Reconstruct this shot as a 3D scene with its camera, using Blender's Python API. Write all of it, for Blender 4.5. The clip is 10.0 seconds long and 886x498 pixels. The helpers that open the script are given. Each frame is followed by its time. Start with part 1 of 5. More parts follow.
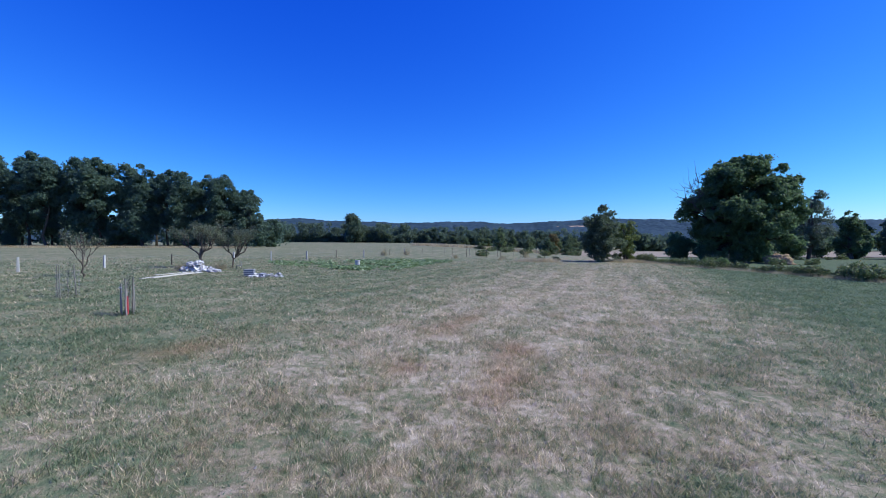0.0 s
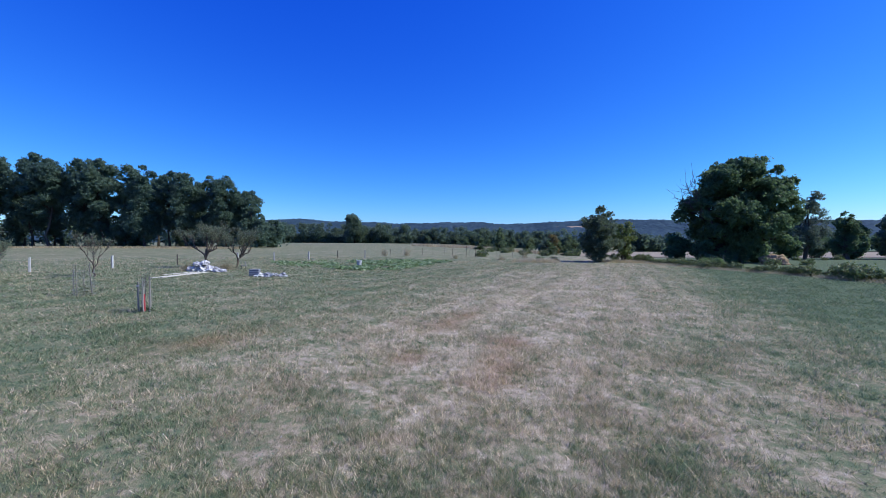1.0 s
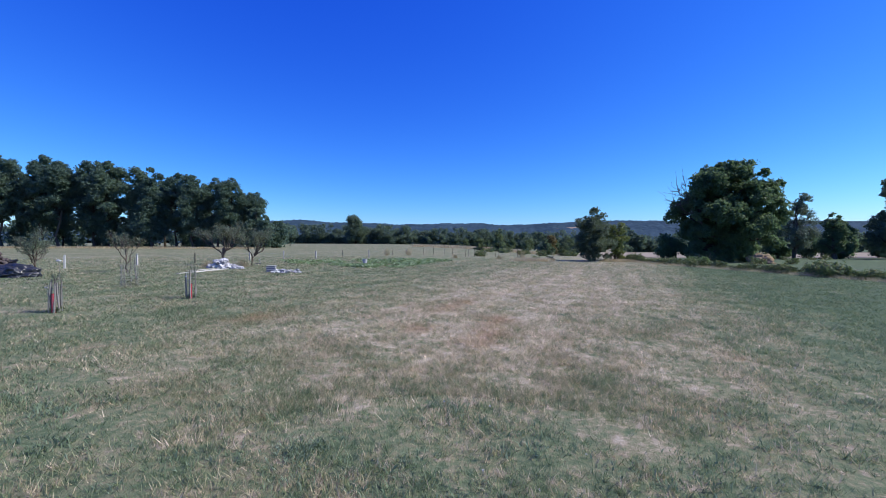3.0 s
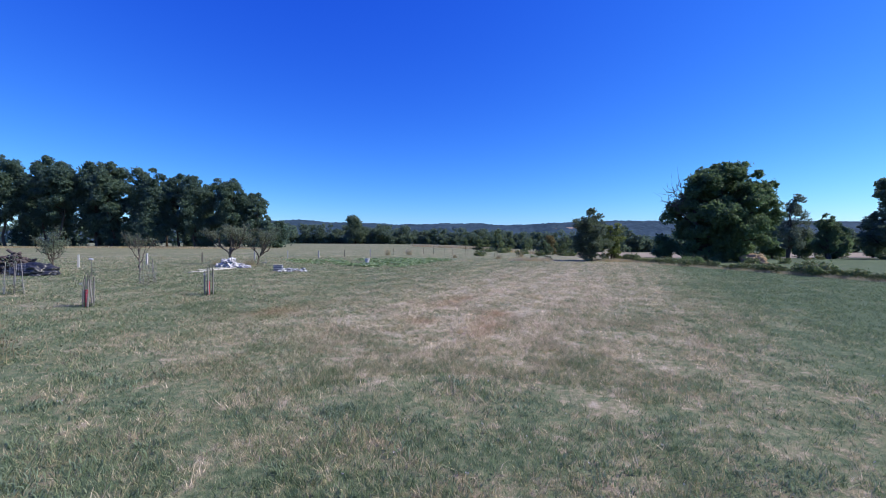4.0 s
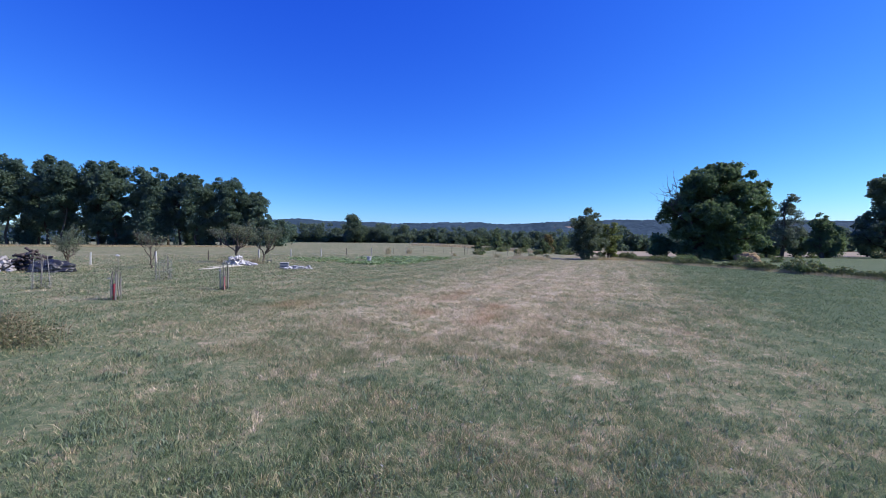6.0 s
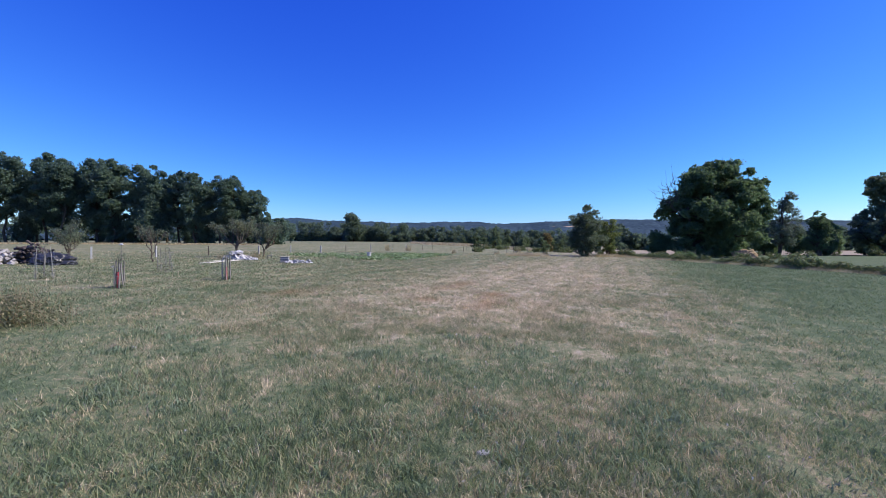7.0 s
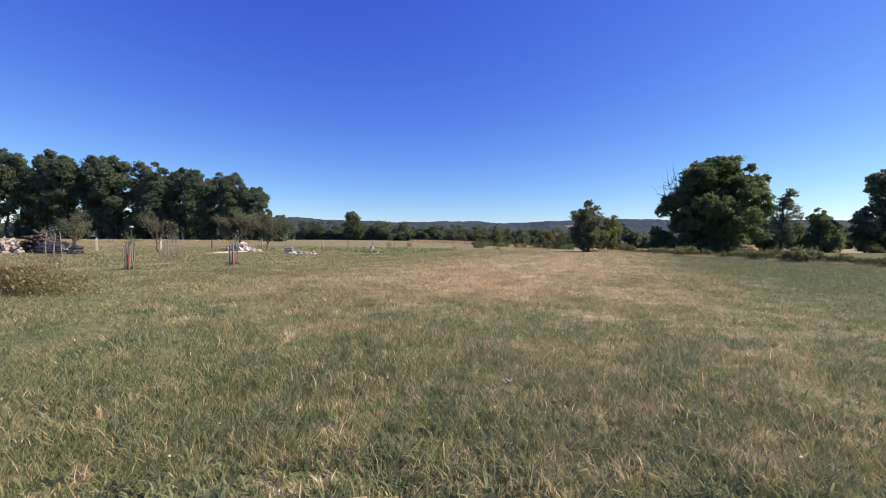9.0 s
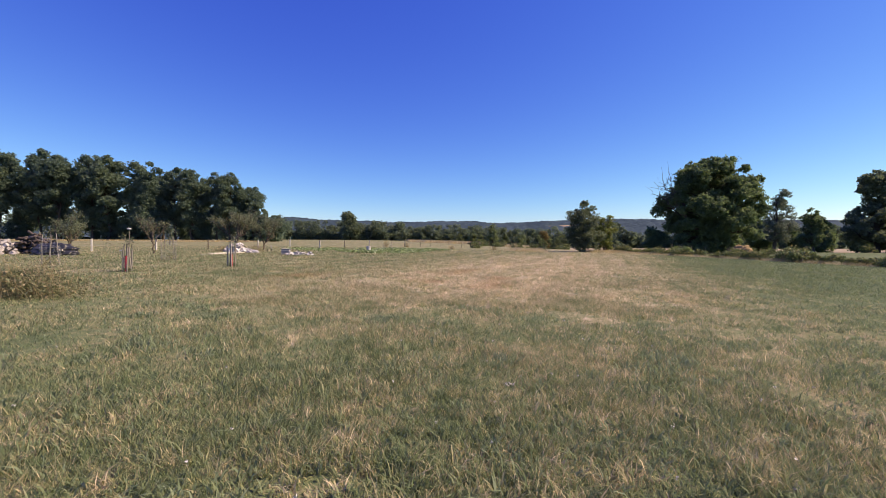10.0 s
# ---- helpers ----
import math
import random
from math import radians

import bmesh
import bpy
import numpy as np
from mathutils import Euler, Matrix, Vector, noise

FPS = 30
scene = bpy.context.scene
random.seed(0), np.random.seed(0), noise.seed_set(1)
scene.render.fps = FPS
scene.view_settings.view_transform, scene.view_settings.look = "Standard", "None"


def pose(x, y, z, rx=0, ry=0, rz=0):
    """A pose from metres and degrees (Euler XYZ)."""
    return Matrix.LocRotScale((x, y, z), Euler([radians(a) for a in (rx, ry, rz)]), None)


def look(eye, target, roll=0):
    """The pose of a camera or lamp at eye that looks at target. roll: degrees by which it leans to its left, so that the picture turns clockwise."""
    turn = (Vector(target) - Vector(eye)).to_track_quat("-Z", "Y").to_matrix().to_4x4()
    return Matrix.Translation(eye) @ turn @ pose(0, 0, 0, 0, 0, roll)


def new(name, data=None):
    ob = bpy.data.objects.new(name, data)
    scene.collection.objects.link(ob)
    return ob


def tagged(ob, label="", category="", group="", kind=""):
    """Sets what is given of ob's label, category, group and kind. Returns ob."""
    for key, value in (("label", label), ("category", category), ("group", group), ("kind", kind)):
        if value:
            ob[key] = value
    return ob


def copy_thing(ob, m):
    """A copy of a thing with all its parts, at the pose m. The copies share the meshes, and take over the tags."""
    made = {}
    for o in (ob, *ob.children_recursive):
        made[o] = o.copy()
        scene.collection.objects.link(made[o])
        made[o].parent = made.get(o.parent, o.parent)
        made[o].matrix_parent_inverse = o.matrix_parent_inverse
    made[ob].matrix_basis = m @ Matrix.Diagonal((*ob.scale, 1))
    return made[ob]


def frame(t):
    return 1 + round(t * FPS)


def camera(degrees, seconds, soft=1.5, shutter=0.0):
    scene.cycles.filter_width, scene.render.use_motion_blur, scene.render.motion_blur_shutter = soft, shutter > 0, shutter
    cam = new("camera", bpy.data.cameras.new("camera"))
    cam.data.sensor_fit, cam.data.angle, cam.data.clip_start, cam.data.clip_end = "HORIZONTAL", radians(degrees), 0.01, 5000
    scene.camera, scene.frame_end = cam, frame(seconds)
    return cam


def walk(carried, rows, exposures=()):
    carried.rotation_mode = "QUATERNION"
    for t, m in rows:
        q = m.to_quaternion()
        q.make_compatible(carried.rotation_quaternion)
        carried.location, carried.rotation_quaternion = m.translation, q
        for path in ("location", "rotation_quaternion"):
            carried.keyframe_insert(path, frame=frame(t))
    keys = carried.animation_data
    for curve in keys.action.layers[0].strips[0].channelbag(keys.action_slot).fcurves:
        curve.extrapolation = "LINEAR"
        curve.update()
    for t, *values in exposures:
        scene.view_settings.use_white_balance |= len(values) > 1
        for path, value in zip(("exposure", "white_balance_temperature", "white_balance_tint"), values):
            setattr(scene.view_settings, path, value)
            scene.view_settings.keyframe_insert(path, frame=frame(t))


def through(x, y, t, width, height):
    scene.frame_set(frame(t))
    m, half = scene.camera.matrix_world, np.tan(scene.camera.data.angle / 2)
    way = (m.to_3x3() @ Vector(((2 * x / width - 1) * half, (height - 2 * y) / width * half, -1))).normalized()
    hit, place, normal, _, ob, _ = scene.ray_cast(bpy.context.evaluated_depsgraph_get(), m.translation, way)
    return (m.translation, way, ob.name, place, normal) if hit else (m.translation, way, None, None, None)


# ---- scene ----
cam = camera(92.9, 10.0, soft=0.7)
METRES, EYE, TILT, LEAN, TURN = 7.0, 2.62, -1.3, 0.0, 0.0
ROWS = [
    (0.0, 0.0, 0.0, 0.0, 0.0, 0.0, 0.0),
    (0.5, -0.0017, -0.0426, 0.0018, -0.0, 0.03, 0.01),
    (1.0, 0.0021, -0.1101, -0.0008, 0.01, 0.07, 0.01),
    (1.5, 0.0011, -0.191, -0.0093, 0.01, 0.1, 0.02),
    (2.0, 0.0011, -0.2823, -0.0167, 0.04, 0.17, 0.02),
    (2.5, 0.0005, -0.3782, -0.0264, 0.05, 0.21, 0.01),
    (4.0, -0.0214, -0.6412, -0.0311, -0.1, 0.21, -0.02),
    (4.5, -0.0256, -0.7004, -0.0305, -0.11, 0.18, -0.05),
    (5.0, -0.0335, -0.7454, -0.0309, -0.18, 0.15, -0.04),
    (5.5, -0.0364, -0.779, -0.0305, -0.19, 0.11, -0.05),
    (7.0, -0.0531, -0.8235, -0.098, -0.43, 0.02, -0.08),
    (7.5, -0.056, -0.8305, -0.136, -0.41, 0.01, -0.1),
    (8.0, -0.0628, -0.8374, -0.1706, -0.41, 0.0, -0.12),
    (8.5, -0.0765, -0.8399, -0.187, -0.4, -0.02, -0.14),
    (9.0, -0.0886, -0.8478, -0.189, -0.42, -0.03, -0.15),
    (9.5, -0.0959, -0.8544, -0.1851, -0.47, -0.04, -0.13),
    (10.0, -0.1006, -0.86, -0.1789, -0.96, -0.06, -0.11),
]
EXPOSURES = [(0.0, 0.03, 5900, 5), (4.0, 0.16, 6450, 8), (7.0, 0.21, 6800, 10), (7.6, 0.25, 7300, 11), (8.7, 0.38, 9900, 15), (10.0, 0.38, 10400, 17)]
walk(cam, [(t, pose(0, 0, EYE, TILT, LEAN, TURN) @ pose(METRES * x, METRES * y, METRES * z, 90 + pitch, roll, yaw)) for t, x, y, z, yaw, pitch, roll in ROWS], EXPOSURES)

# ---- daylight ----
SUN_ELEVATION, SUN_AZIMUTH = 44.0, 93.0  # azimuth clockwise from +y
world = bpy.data.worlds.new("world")
scene.world = world
world.use_nodes = True
wn, wl = world.node_tree.nodes, world.node_tree.links
wn.clear()
sky = wn.new("ShaderNodeTexSky")
sky.sky_type = "NISHITA"
sky.sun_disc = False
sky.sun_elevation, sky.sun_rotation = radians(SUN_ELEVATION), radians(SUN_AZIMUTH)
sky.altitude, sky.air_density, sky.dust_density, sky.ozone_density = 300, 1.0, 0.2, 3.0
# the clear, dry late-summer sky is a deep saturated blue: each colour of the sky model is steepened
part_in, part_out = wn.new("ShaderNodeSeparateColor"), wn.new("ShaderNodeCombineColor")
wl.new(sky.outputs[0], part_in.inputs[0])
for chan, (power, gain) in enumerate(((1.80, 0.69), (1.43, 0.88), (0.62, 1.22))):
    up, low, back = (wn.new("ShaderNodeMath") for _ in range(3))
    low.operation, up.operation, back.operation = "MULTIPLY", "POWER", "MULTIPLY"
    low.inputs[1].default_value, up.inputs[1].default_value, back.inputs[1].default_value = 0.12, power, gain / 0.12
    wl.new(part_in.outputs[chan], low.inputs[0])
    wl.new(low.outputs[0], up.inputs[0])
    wl.new(up.outputs[0], back.inputs[0])
    wl.new(back.outputs[0], part_out.inputs[chan])
backg = wn.new("ShaderNodeBackground")
backg.inputs["Strength"].default_value = 0.12
wout = wn.new("ShaderNodeOutputWorld")
wl.new(part_out.outputs[0], backg.inputs[0])
wl.new(backg.outputs[0], wout.inputs[0])

sun_dir = Vector((math.sin(radians(SUN_AZIMUTH)) * math.cos(radians(SUN_ELEVATION)), math.cos(radians(SUN_AZIMUTH)) * math.cos(radians(SUN_ELEVATION)), math.sin(radians(SUN_ELEVATION))))
sun_data = bpy.data.lights.new("sun", "SUN")
sun_data.energy, sun_data.angle, sun_data.color = 5.0, radians(0.53), (1.0, 0.94, 0.85)
sun = new("sun", sun_data)
sun.matrix_world = look(sun_dir * 200, (0, 0, 0))


# ---- the lie of the land ----
def smooth(v):
    v = np.clip(v, 0, 1)
    return v * v * (3 - 2 * v)


def land(x, y):
    """Ground height: it falls gently to the right, dips behind the hedge, and rises to wooded hills far ahead."""
    x, y = np.asarray(x, float), np.asarray(y, float)
    z = -0.9 * np.tanh(x / 45) - 1.7 * smooth((y - 62) / 70) * smooth((x - 5) / 40)
    z = z - 5.0 * smooth((y - 330) / 200)
    crest = np.interp(x, (-1000, -623, -498, -384, -229, -153, -36, 116, 233, 386, 515, 900), (58, 67, 72, 65, 59, 56, 60, 64, 58.5, 64, 73, 72)) + 1.2 * np.sin(x / 47) + 0.7 * np.sin(x / 19 + 1)
    z = z + crest * np.exp(-((y - 1500) / 350) ** 2) * smooth((y - 500) / 400)
    z = z + 40 * smooth((np.hypot(x, y) - 2100) / 1500)
    return z


def ground_z(x, y):
    return float(land(x, y))


# ---- mesh helpers ----
CELLS = np.random.default_rng(9).uniform(0, 1, (256, 256))


def mesh_np(name, verts, faces):
    """A mesh from an (n, 3) array and an (m, k) array of vertex numbers."""
    verts, faces = np.asarray(verts, np.float32), np.asarray(faces, np.int32)
    me = bpy.data.meshes.new(name)
    me.vertices.add(len(verts))
    me.vertices.foreach_set("co", verts.ravel())
    me.loops.add(faces.size)
    me.loops.foreach_set("vertex_index", faces.ravel())
    me.polygons.add(len(faces))
    me.polygons.foreach_set("loop_start", np.arange(0, faces.size, faces.shape[1], dtype=np.int32))
    me.polygons.foreach_set("loop_total", np.full(len(faces), faces.shape[1], np.int32))
    me.update(calc_edges=True)
    return me


def put(name, me, material, parent=None, label="", smooth_faces=False):
    """Links a mesh as one object, under a thing or on its own."""
    if isinstance(me, bmesh.types.BMesh):
        bm, me = me, bpy.data.meshes.new(name)
        bm.to_mesh(me)
        bm.free()
    if not me.materials:
        me.materials.append(material)
    if smooth_faces:
        me.polygons.foreach_set("use_smooth", np.ones(len(me.polygons), bool))
    ob = new(name, me)
    if parent is not None:
        ob.parent = parent
    if label:
        ob["label"] = label
    return ob


def root(name, x, y, label, category, group="", kind="", dz=0.0, turn=0.0):
    e = new(name)
    e.matrix_basis = pose(x, y, ground_z(x, y) + dz, 0, 0, turn)
    return tagged(e, label, category, group, kind)


class Tubes:
    """Collects tapered tubes along bent lines."""

    def __init__(self):
        self.v, self.f, self.n = [], [], 0

    def add(self, pts, radii, sides=6):
        pts = np.asarray(pts, float)
        ang = np.arange(sides) * 2 * math.pi / sides
        for i, p in enumerate(pts):
            d = pts[min(i + 1, len(pts) - 1)] - pts[max(i - 1, 0)]
            d = d / (np.linalg.norm(d) + 1e-9)
            a = np.cross(d, (0, 0, 1) if abs(d[2]) < 0.9 else (1, 0, 0))
            a = a / (np.linalg.norm(a) + 1e-9)
            b = np.cross(d, a)
            self.v.append(p + radii[i] * (np.outer(np.cos(ang), a) + np.outer(np.sin(ang), b)))
        s = np.arange(sides)
        for i in range(len(pts) - 1):
            o = self.n + i * sides
            self.f.append(np.stack([o + s, o + (s + 1) % sides, o + sides + (s + 1) % sides, o + sides + s], 1))
        self.n += len(pts) * sides

    def mesh(self, name):
        return mesh_np(name, np.vstack(self.v), np.vstack(self.f))


def leaf_quads(rng, centres, size, spread=0.35, up=0.3, slim=0.55, face=None, three=False):
    """Pointed leaves (one folded diamond, or one triangle, each) at the centres, turned at random or mostly along face."""
    n = len(centres)
    nrm = rng.normal(size=(n, 3))
    nrm[:, 2] += up
    if face is not None:
        nrm = nrm * 1.05 + face
    nrm /= np.linalg.norm(nrm, axis=1)[:, None]
    a = np.cross(nrm, rng.normal(size=(n, 3)))
    a /= np.linalg.norm(a, axis=1)[:, None]
    b = np.cross(nrm, a)
    s = (size * (1 + spread * rng.uniform(-1, 1, n)))[:, None]
    if three:
        v = np.stack([centres - a * s * 0.5, centres + a * s * 0.2 + b * s * slim * 0.75, centres + a * s * 0.45 - b * s * slim * 0.6], 1)
        return v.reshape(-1, 3), np.arange(n * 3).reshape(n, 3)
    v = np.empty((n, 4, 3))
    v[:, 0], v[:, 2] = centres - a * s * 0.5, centres + a * s * 0.5
    v[:, 1], v[:, 3] = centres + b * s * 0.5 * slim + nrm * s * 0.08, centres - b * s * 0.5 * slim + nrm * s * 0.08
    return v.reshape(-1, 3), np.arange(n * 4).reshape(n, 4)


def lobe_leaves(rng, lobes, per_area, clump=0.34, core=0.14):
    """Leaf places and facings for a crown: each lobe (x, y, z, r) carries many small clumps with gaps between them."""
    out, face = [], []
    for x, y, z, r in lobes:
        k = max(12, int(26 * r))
        d = rng.normal(size=(k, 3))
        d[:, 2] = d[:, 2] * 0.85 + 0.12
        d /= np.linalg.norm(d, axis=1)[:, None]
        cs = np.array((x, y, z)) + d * (r * rng.uniform(0.62, 1.1, k))[:, None] * np.array((1, 1, 0.88))
        rs = r * clump * rng.uniform(0.55, 1.3, k)
        n = max(40, int(per_area * r * r))
        pick = rng.integers(0, k, int(n * (1 - core)))
        g = rng.normal(size=(len(pick), 3)) * 0.55
        g[:, 2] *= 0.75
        out.append(cs[pick] + g * rs[pick][:, None])
        w = g + d[pick] * 0.45 + np.array((0, 0, 0.12))
        face.append(w / (np.linalg.norm(w, axis=1)[:, None] + 1e-6))
        m = int(n * core)
        q = rng.normal(size=(m, 3))
        q /= np.linalg.norm(q, axis=1)[:, None]
        face.append(q)
        out.append(q * (r * 0.75 * rng.uniform(0, 1, m) ** 0.4)[:, None] + np.array((x, y, z)))
    return np.vstack(out), np.vstack(face)


def bent(rng, p0, p1, n=5, wob=0.06, sag=0.0):
    p0, p1 = np.asarray(p0, float), np.asarray(p1, float)
    t = np.linspace(0, 1, n)[:, None]
    pts = p0 + (p1 - p0) * t
    length = np.linalg.norm(p1 - p0)
    pts[1:-1] += rng.normal(size=(n - 2, 3)) * wob * length
    pts[:, 2] += sag * length * np.sin(t[:, 0] * math.pi)
    return pts


# ---- materials ----
def new_mat(name):
    m = bpy.data.materials.new(name)
    m.use_nodes = True
    nt = m.node_tree
    nt.nodes.clear()
    out = nt.nodes.new("ShaderNodeOutputMaterial")
    return m, nt, out


def nd(nt, kind, **inputs):
    n = nt.nodes.new(kind)
    for k, v in inputs.items():
        n.inputs[k.replace("_", " ")].default_value = v
    return n


def math_node(nt, op, a, b=None, clamp=False):
    n = nt.nodes.new("ShaderNodeMath")
    n.operation, n.use_clamp = op, clamp
    for i, s in enumerate((a, b)):
        if s is None:
            continue
        if isinstance(s, (int, float)):
            n.inputs[i].default_value = s
        else:
            nt.links.new(s, n.inputs[i])
    return n.outputs[0]


def ramp(nt, fac, stops):
    r = nt.nodes.new("ShaderNodeValToRGB")
    e = r.color_ramp.elements
    while len(e) < len(stops):
        e.new(0.5)
    for i, (p, c) in enumerate(stops):
        e[i].position, e[i].color = p, (*c, 1)
    nt.links.new(fac, r.inputs[0])
    return r.outputs[0]


def mix(nt, fac, a, b, how="MIX"):
    n = nt.nodes.new("ShaderNodeMix")
    n.data_type, n.blend_type = "RGBA", how
    for i, s in ((0, fac), (6, a), (7, b)):
        if isinstance(s, (int, float)):
            n.inputs[i].default_value = s
        elif isinstance(s, tuple):
            n.inputs[i].default_value = (*s, 1)
        else:
            nt.links.new(s, n.inputs[i])
    return n.outputs[2]


def noise_node(nt, vec, scale, detail=3.0, rough=0.55):
    n = nd(nt, "ShaderNodeTexNoise", Scale=scale, Detail=detail, Roughness=rough)
    if vec is not None:
        nt.links.new(vec, n.inputs["Vector"])
    return n.outputs[0]


MOW = radians(23.0)  # the mown lines run this far to the right of +y


def turf_colour(nt, own=0.0):
    """Colour and dryness of the meadow from the place alone, shared by soil and blades."""
    geo = nt.nodes.new("ShaderNodeNewGeometry")
    sep = nt.nodes.new("ShaderNodeSeparateXYZ")
    nt.links.new(geo.outputs["Position"], sep.inputs[0])
    x, y = sep.outputs[0], sep.outputs[1]
    u = math_node(nt, "SUBTRACT", math_node(nt, "MULTIPLY", x, math.cos(MOW)), math_node(nt, "MULTIPLY", y, math.sin(MOW)))
    v = math_node(nt, "ADD", math_node(nt, "MULTIPLY", x, math.sin(MOW)), math_node(nt, "MULTIPLY", y, math.cos(MOW)))
    flat = nt.nodes.new("ShaderNodeCombineXYZ")
    nt.links.new(x, flat.inputs[0]), nt.links.new(y, flat.inputs[1])
    lines = nt.nodes.new("ShaderNodeCombineXYZ")
    nt.links.new(math_node(nt, "MULTIPLY", u, 1.0), lines.inputs[0])
    nt.links.new(math_node(nt, "MULTIPLY", v, 0.05), lines.inputs[1])
    big = noise_node(nt, flat.outputs[0], 0.16, 3.0)
    mid = noise_node(nt, flat.outputs[0], 0.85, 4.0, 0.6)
    small = noise_node(nt, flat.outputs[0], 6.5, 5.0, 0.7)
    streak = noise_node(nt, lines.outputs[0], 1.0, 3.0, 0.55)
    # driest along a broad band in the mowing direction, greener near its start and on both sides
    off = math_node(nt, "DIVIDE", math_node(nt, "ADD", u, 2.6), 5.5)
    band = math_node(nt, "POWER", 2.718, math_node(nt, "MULTIPLY", math_node(nt, "MULTIPLY", off, off), -1.0))
    ahead = nt.nodes.new("ShaderNodeMapRange")
    ahead.interpolation_type = "SMOOTHSTEP"
    ahead.inputs[1].default_value, ahead.inputs[2].default_value = 0.0, 8.0
    nt.links.new(v, ahead.inputs[0])
    fade = nt.nodes.new("ShaderNodeMapRange")
    fade.interpolation_type = "SMOOTHSTEP"
    fade.inputs[1].default_value, fade.inputs[2].default_value, fade.inputs[3].default_value, fade.inputs[4].default_value = 18.0, 50.0, 1.0, 0.1
    nt.links.new(v, fade.inputs[0])
    band = math_node(nt, "MULTIPLY", math_node(nt, "MULTIPLY", band, ahead.outputs[0]), fade.outputs[0])
    dry = math_node(nt, "MULTIPLY", band, 0.27)
    dry = math_node(nt, "ADD", dry, math_node(nt, "MULTIPLY", math_node(nt, "SUBTRACT", big, 0.5), 0.40))
    dry = math_node(nt, "ADD", dry, math_node(nt, "MULTIPLY", math_node(nt, "SUBTRACT", mid, 0.5), 1.05))
    dry = math_node(nt, "ADD", dry, math_node(nt, "MULTIPLY", math_node(nt, "SUBTRACT", small, 0.5), 2.1))
    clot = noise_node(nt, flat.outputs[0], 2.6, 2.0, 0.6)
    dry = math_node(nt, "ADD", dry, math_node(nt, "MULTIPLY", math_node(nt, "SUBTRACT", clot, 0.5), 0.8))
    dry = math_node(nt, "ADD", dry, math_node(nt, "MULTIPLY", math_node(nt, "SUBTRACT", streak, 0.5), 0.7))
    away = nt.nodes.new("ShaderNodeMapRange")
    away.inputs[1].default_value, away.inputs[2].default_value, away.inputs[3].default_value, away.inputs[4].default_value = 10.0, 45.0, 0.38, 0.47
    nt.links.new(y, away.inputs[0])
    aside = nt.nodes.new("ShaderNodeMapRange")
    aside.interpolation_type = "SMOOTHSTEP"
    aside.inputs[1].default_value, aside.inputs[2].default_value, aside.inputs[3].default_value, aside.inputs[4].default_value = 2.5, 11.0, 0.0, -0.56
    nt.links.new(u, aside.inputs[0])
    dry = math_node(nt, "ADD", dry, aside.outputs[0])
    other = nt.nodes.new("ShaderNodeMapRange")
    other.interpolation_type = "SMOOTHSTEP"
    other.inputs[1].default_value, other.inputs[2].default_value, other.inputs[3].default_value, other.inputs[4].default_value = -13.0, -5.5, -0.13, 0.0
    nt.links.new(u, other.inputs[0])
    dry = math_node(nt, "ADD", dry, other.outputs[0])
    close = nt.nodes.new("ShaderNodeMapRange")
    close.interpolation_type = "SMOOTHSTEP"
    close.inputs[1].default_value, close.inputs[2].default_value, close.inputs[3].default_value, close.inputs[4].default_value = -4.0, 5.0, -0.20, 0.0
    nt.links.new(v, close.inputs[0])
    dry = math_node(nt, "ADD", dry, close.outputs[0])
    if own:  # each blade is more or less withered of its own
        dry = math_node(nt, "ADD", dry, math_node(nt, "MULTIPLY", math_node(nt, "SUBTRACT", geo.outputs["Random Per Island"], 0.5), own))
    dry = math_node(nt, "ADD", dry, away.outputs[0], clamp=True)
    col = ramp(nt, dry, [(0.0, (0.098, 0.138, 0.078)), (0.26, (0.172, 0.204, 0.120)), (0.46, (0.236, 0.230, 0.144)), (0.66, (0.365, 0.318, 0.232)), (1.0, (0.53, 0.472, 0.385))])
    # withered brown areas between the green
    brown = math_node(nt, "MULTIPLY", math_node(nt, "SUBTRACT", noise_node(nt, flat.outputs[0], 0.55, 4.0, 0.6), 0.45), 3.2, clamp=True)
    col = mix(nt, math_node(nt, "MULTIPLY", math_node(nt, "MULTIPLY", brown, dry), 0.65, clamp=True), col, (0.235, 0.160, 0.105))
    # scorched reddish patches
    for px, py, ru, rv in ((1.1, 7.5, 0.55, 1.0), (1.6, 9.6, 0.5, 1.3), (-6.0, 9.5, 0.8, 1.2), (0.4, 13.0, 0.5, 2.0), (-0.8, 8.6, 0.4, 0.7)):
        cu, cv = px * math.cos(MOW) - py * math.sin(MOW), px * math.sin(MOW) + py * math.cos(MOW)
        du = math_node(nt, "DIVIDE", math_node(nt, "SUBTRACT", u, cu), ru)
        dv = math_node(nt, "DIVIDE", math_node(nt, "SUBTRACT", v, cv), rv)
        d2 = math_node(nt, "ADD", math_node(nt, "MULTIPLY", du, du), math_node(nt, "MULTIPLY", dv, dv))
        m = math_node(nt, "MULTIPLY", math_node(nt, "POWER", 2.718, math_node(nt, "MULTIPLY", d2, -1.0)), math_node(nt, "MULTIPLY", mid, 0.95), clamp=True)
        col = mix(nt, math_node(nt, "MULTIPLY", m, 0.8), col, (0.27, 0.155, 0.080))
    return col, dry, small, flat.outputs[0], x, y


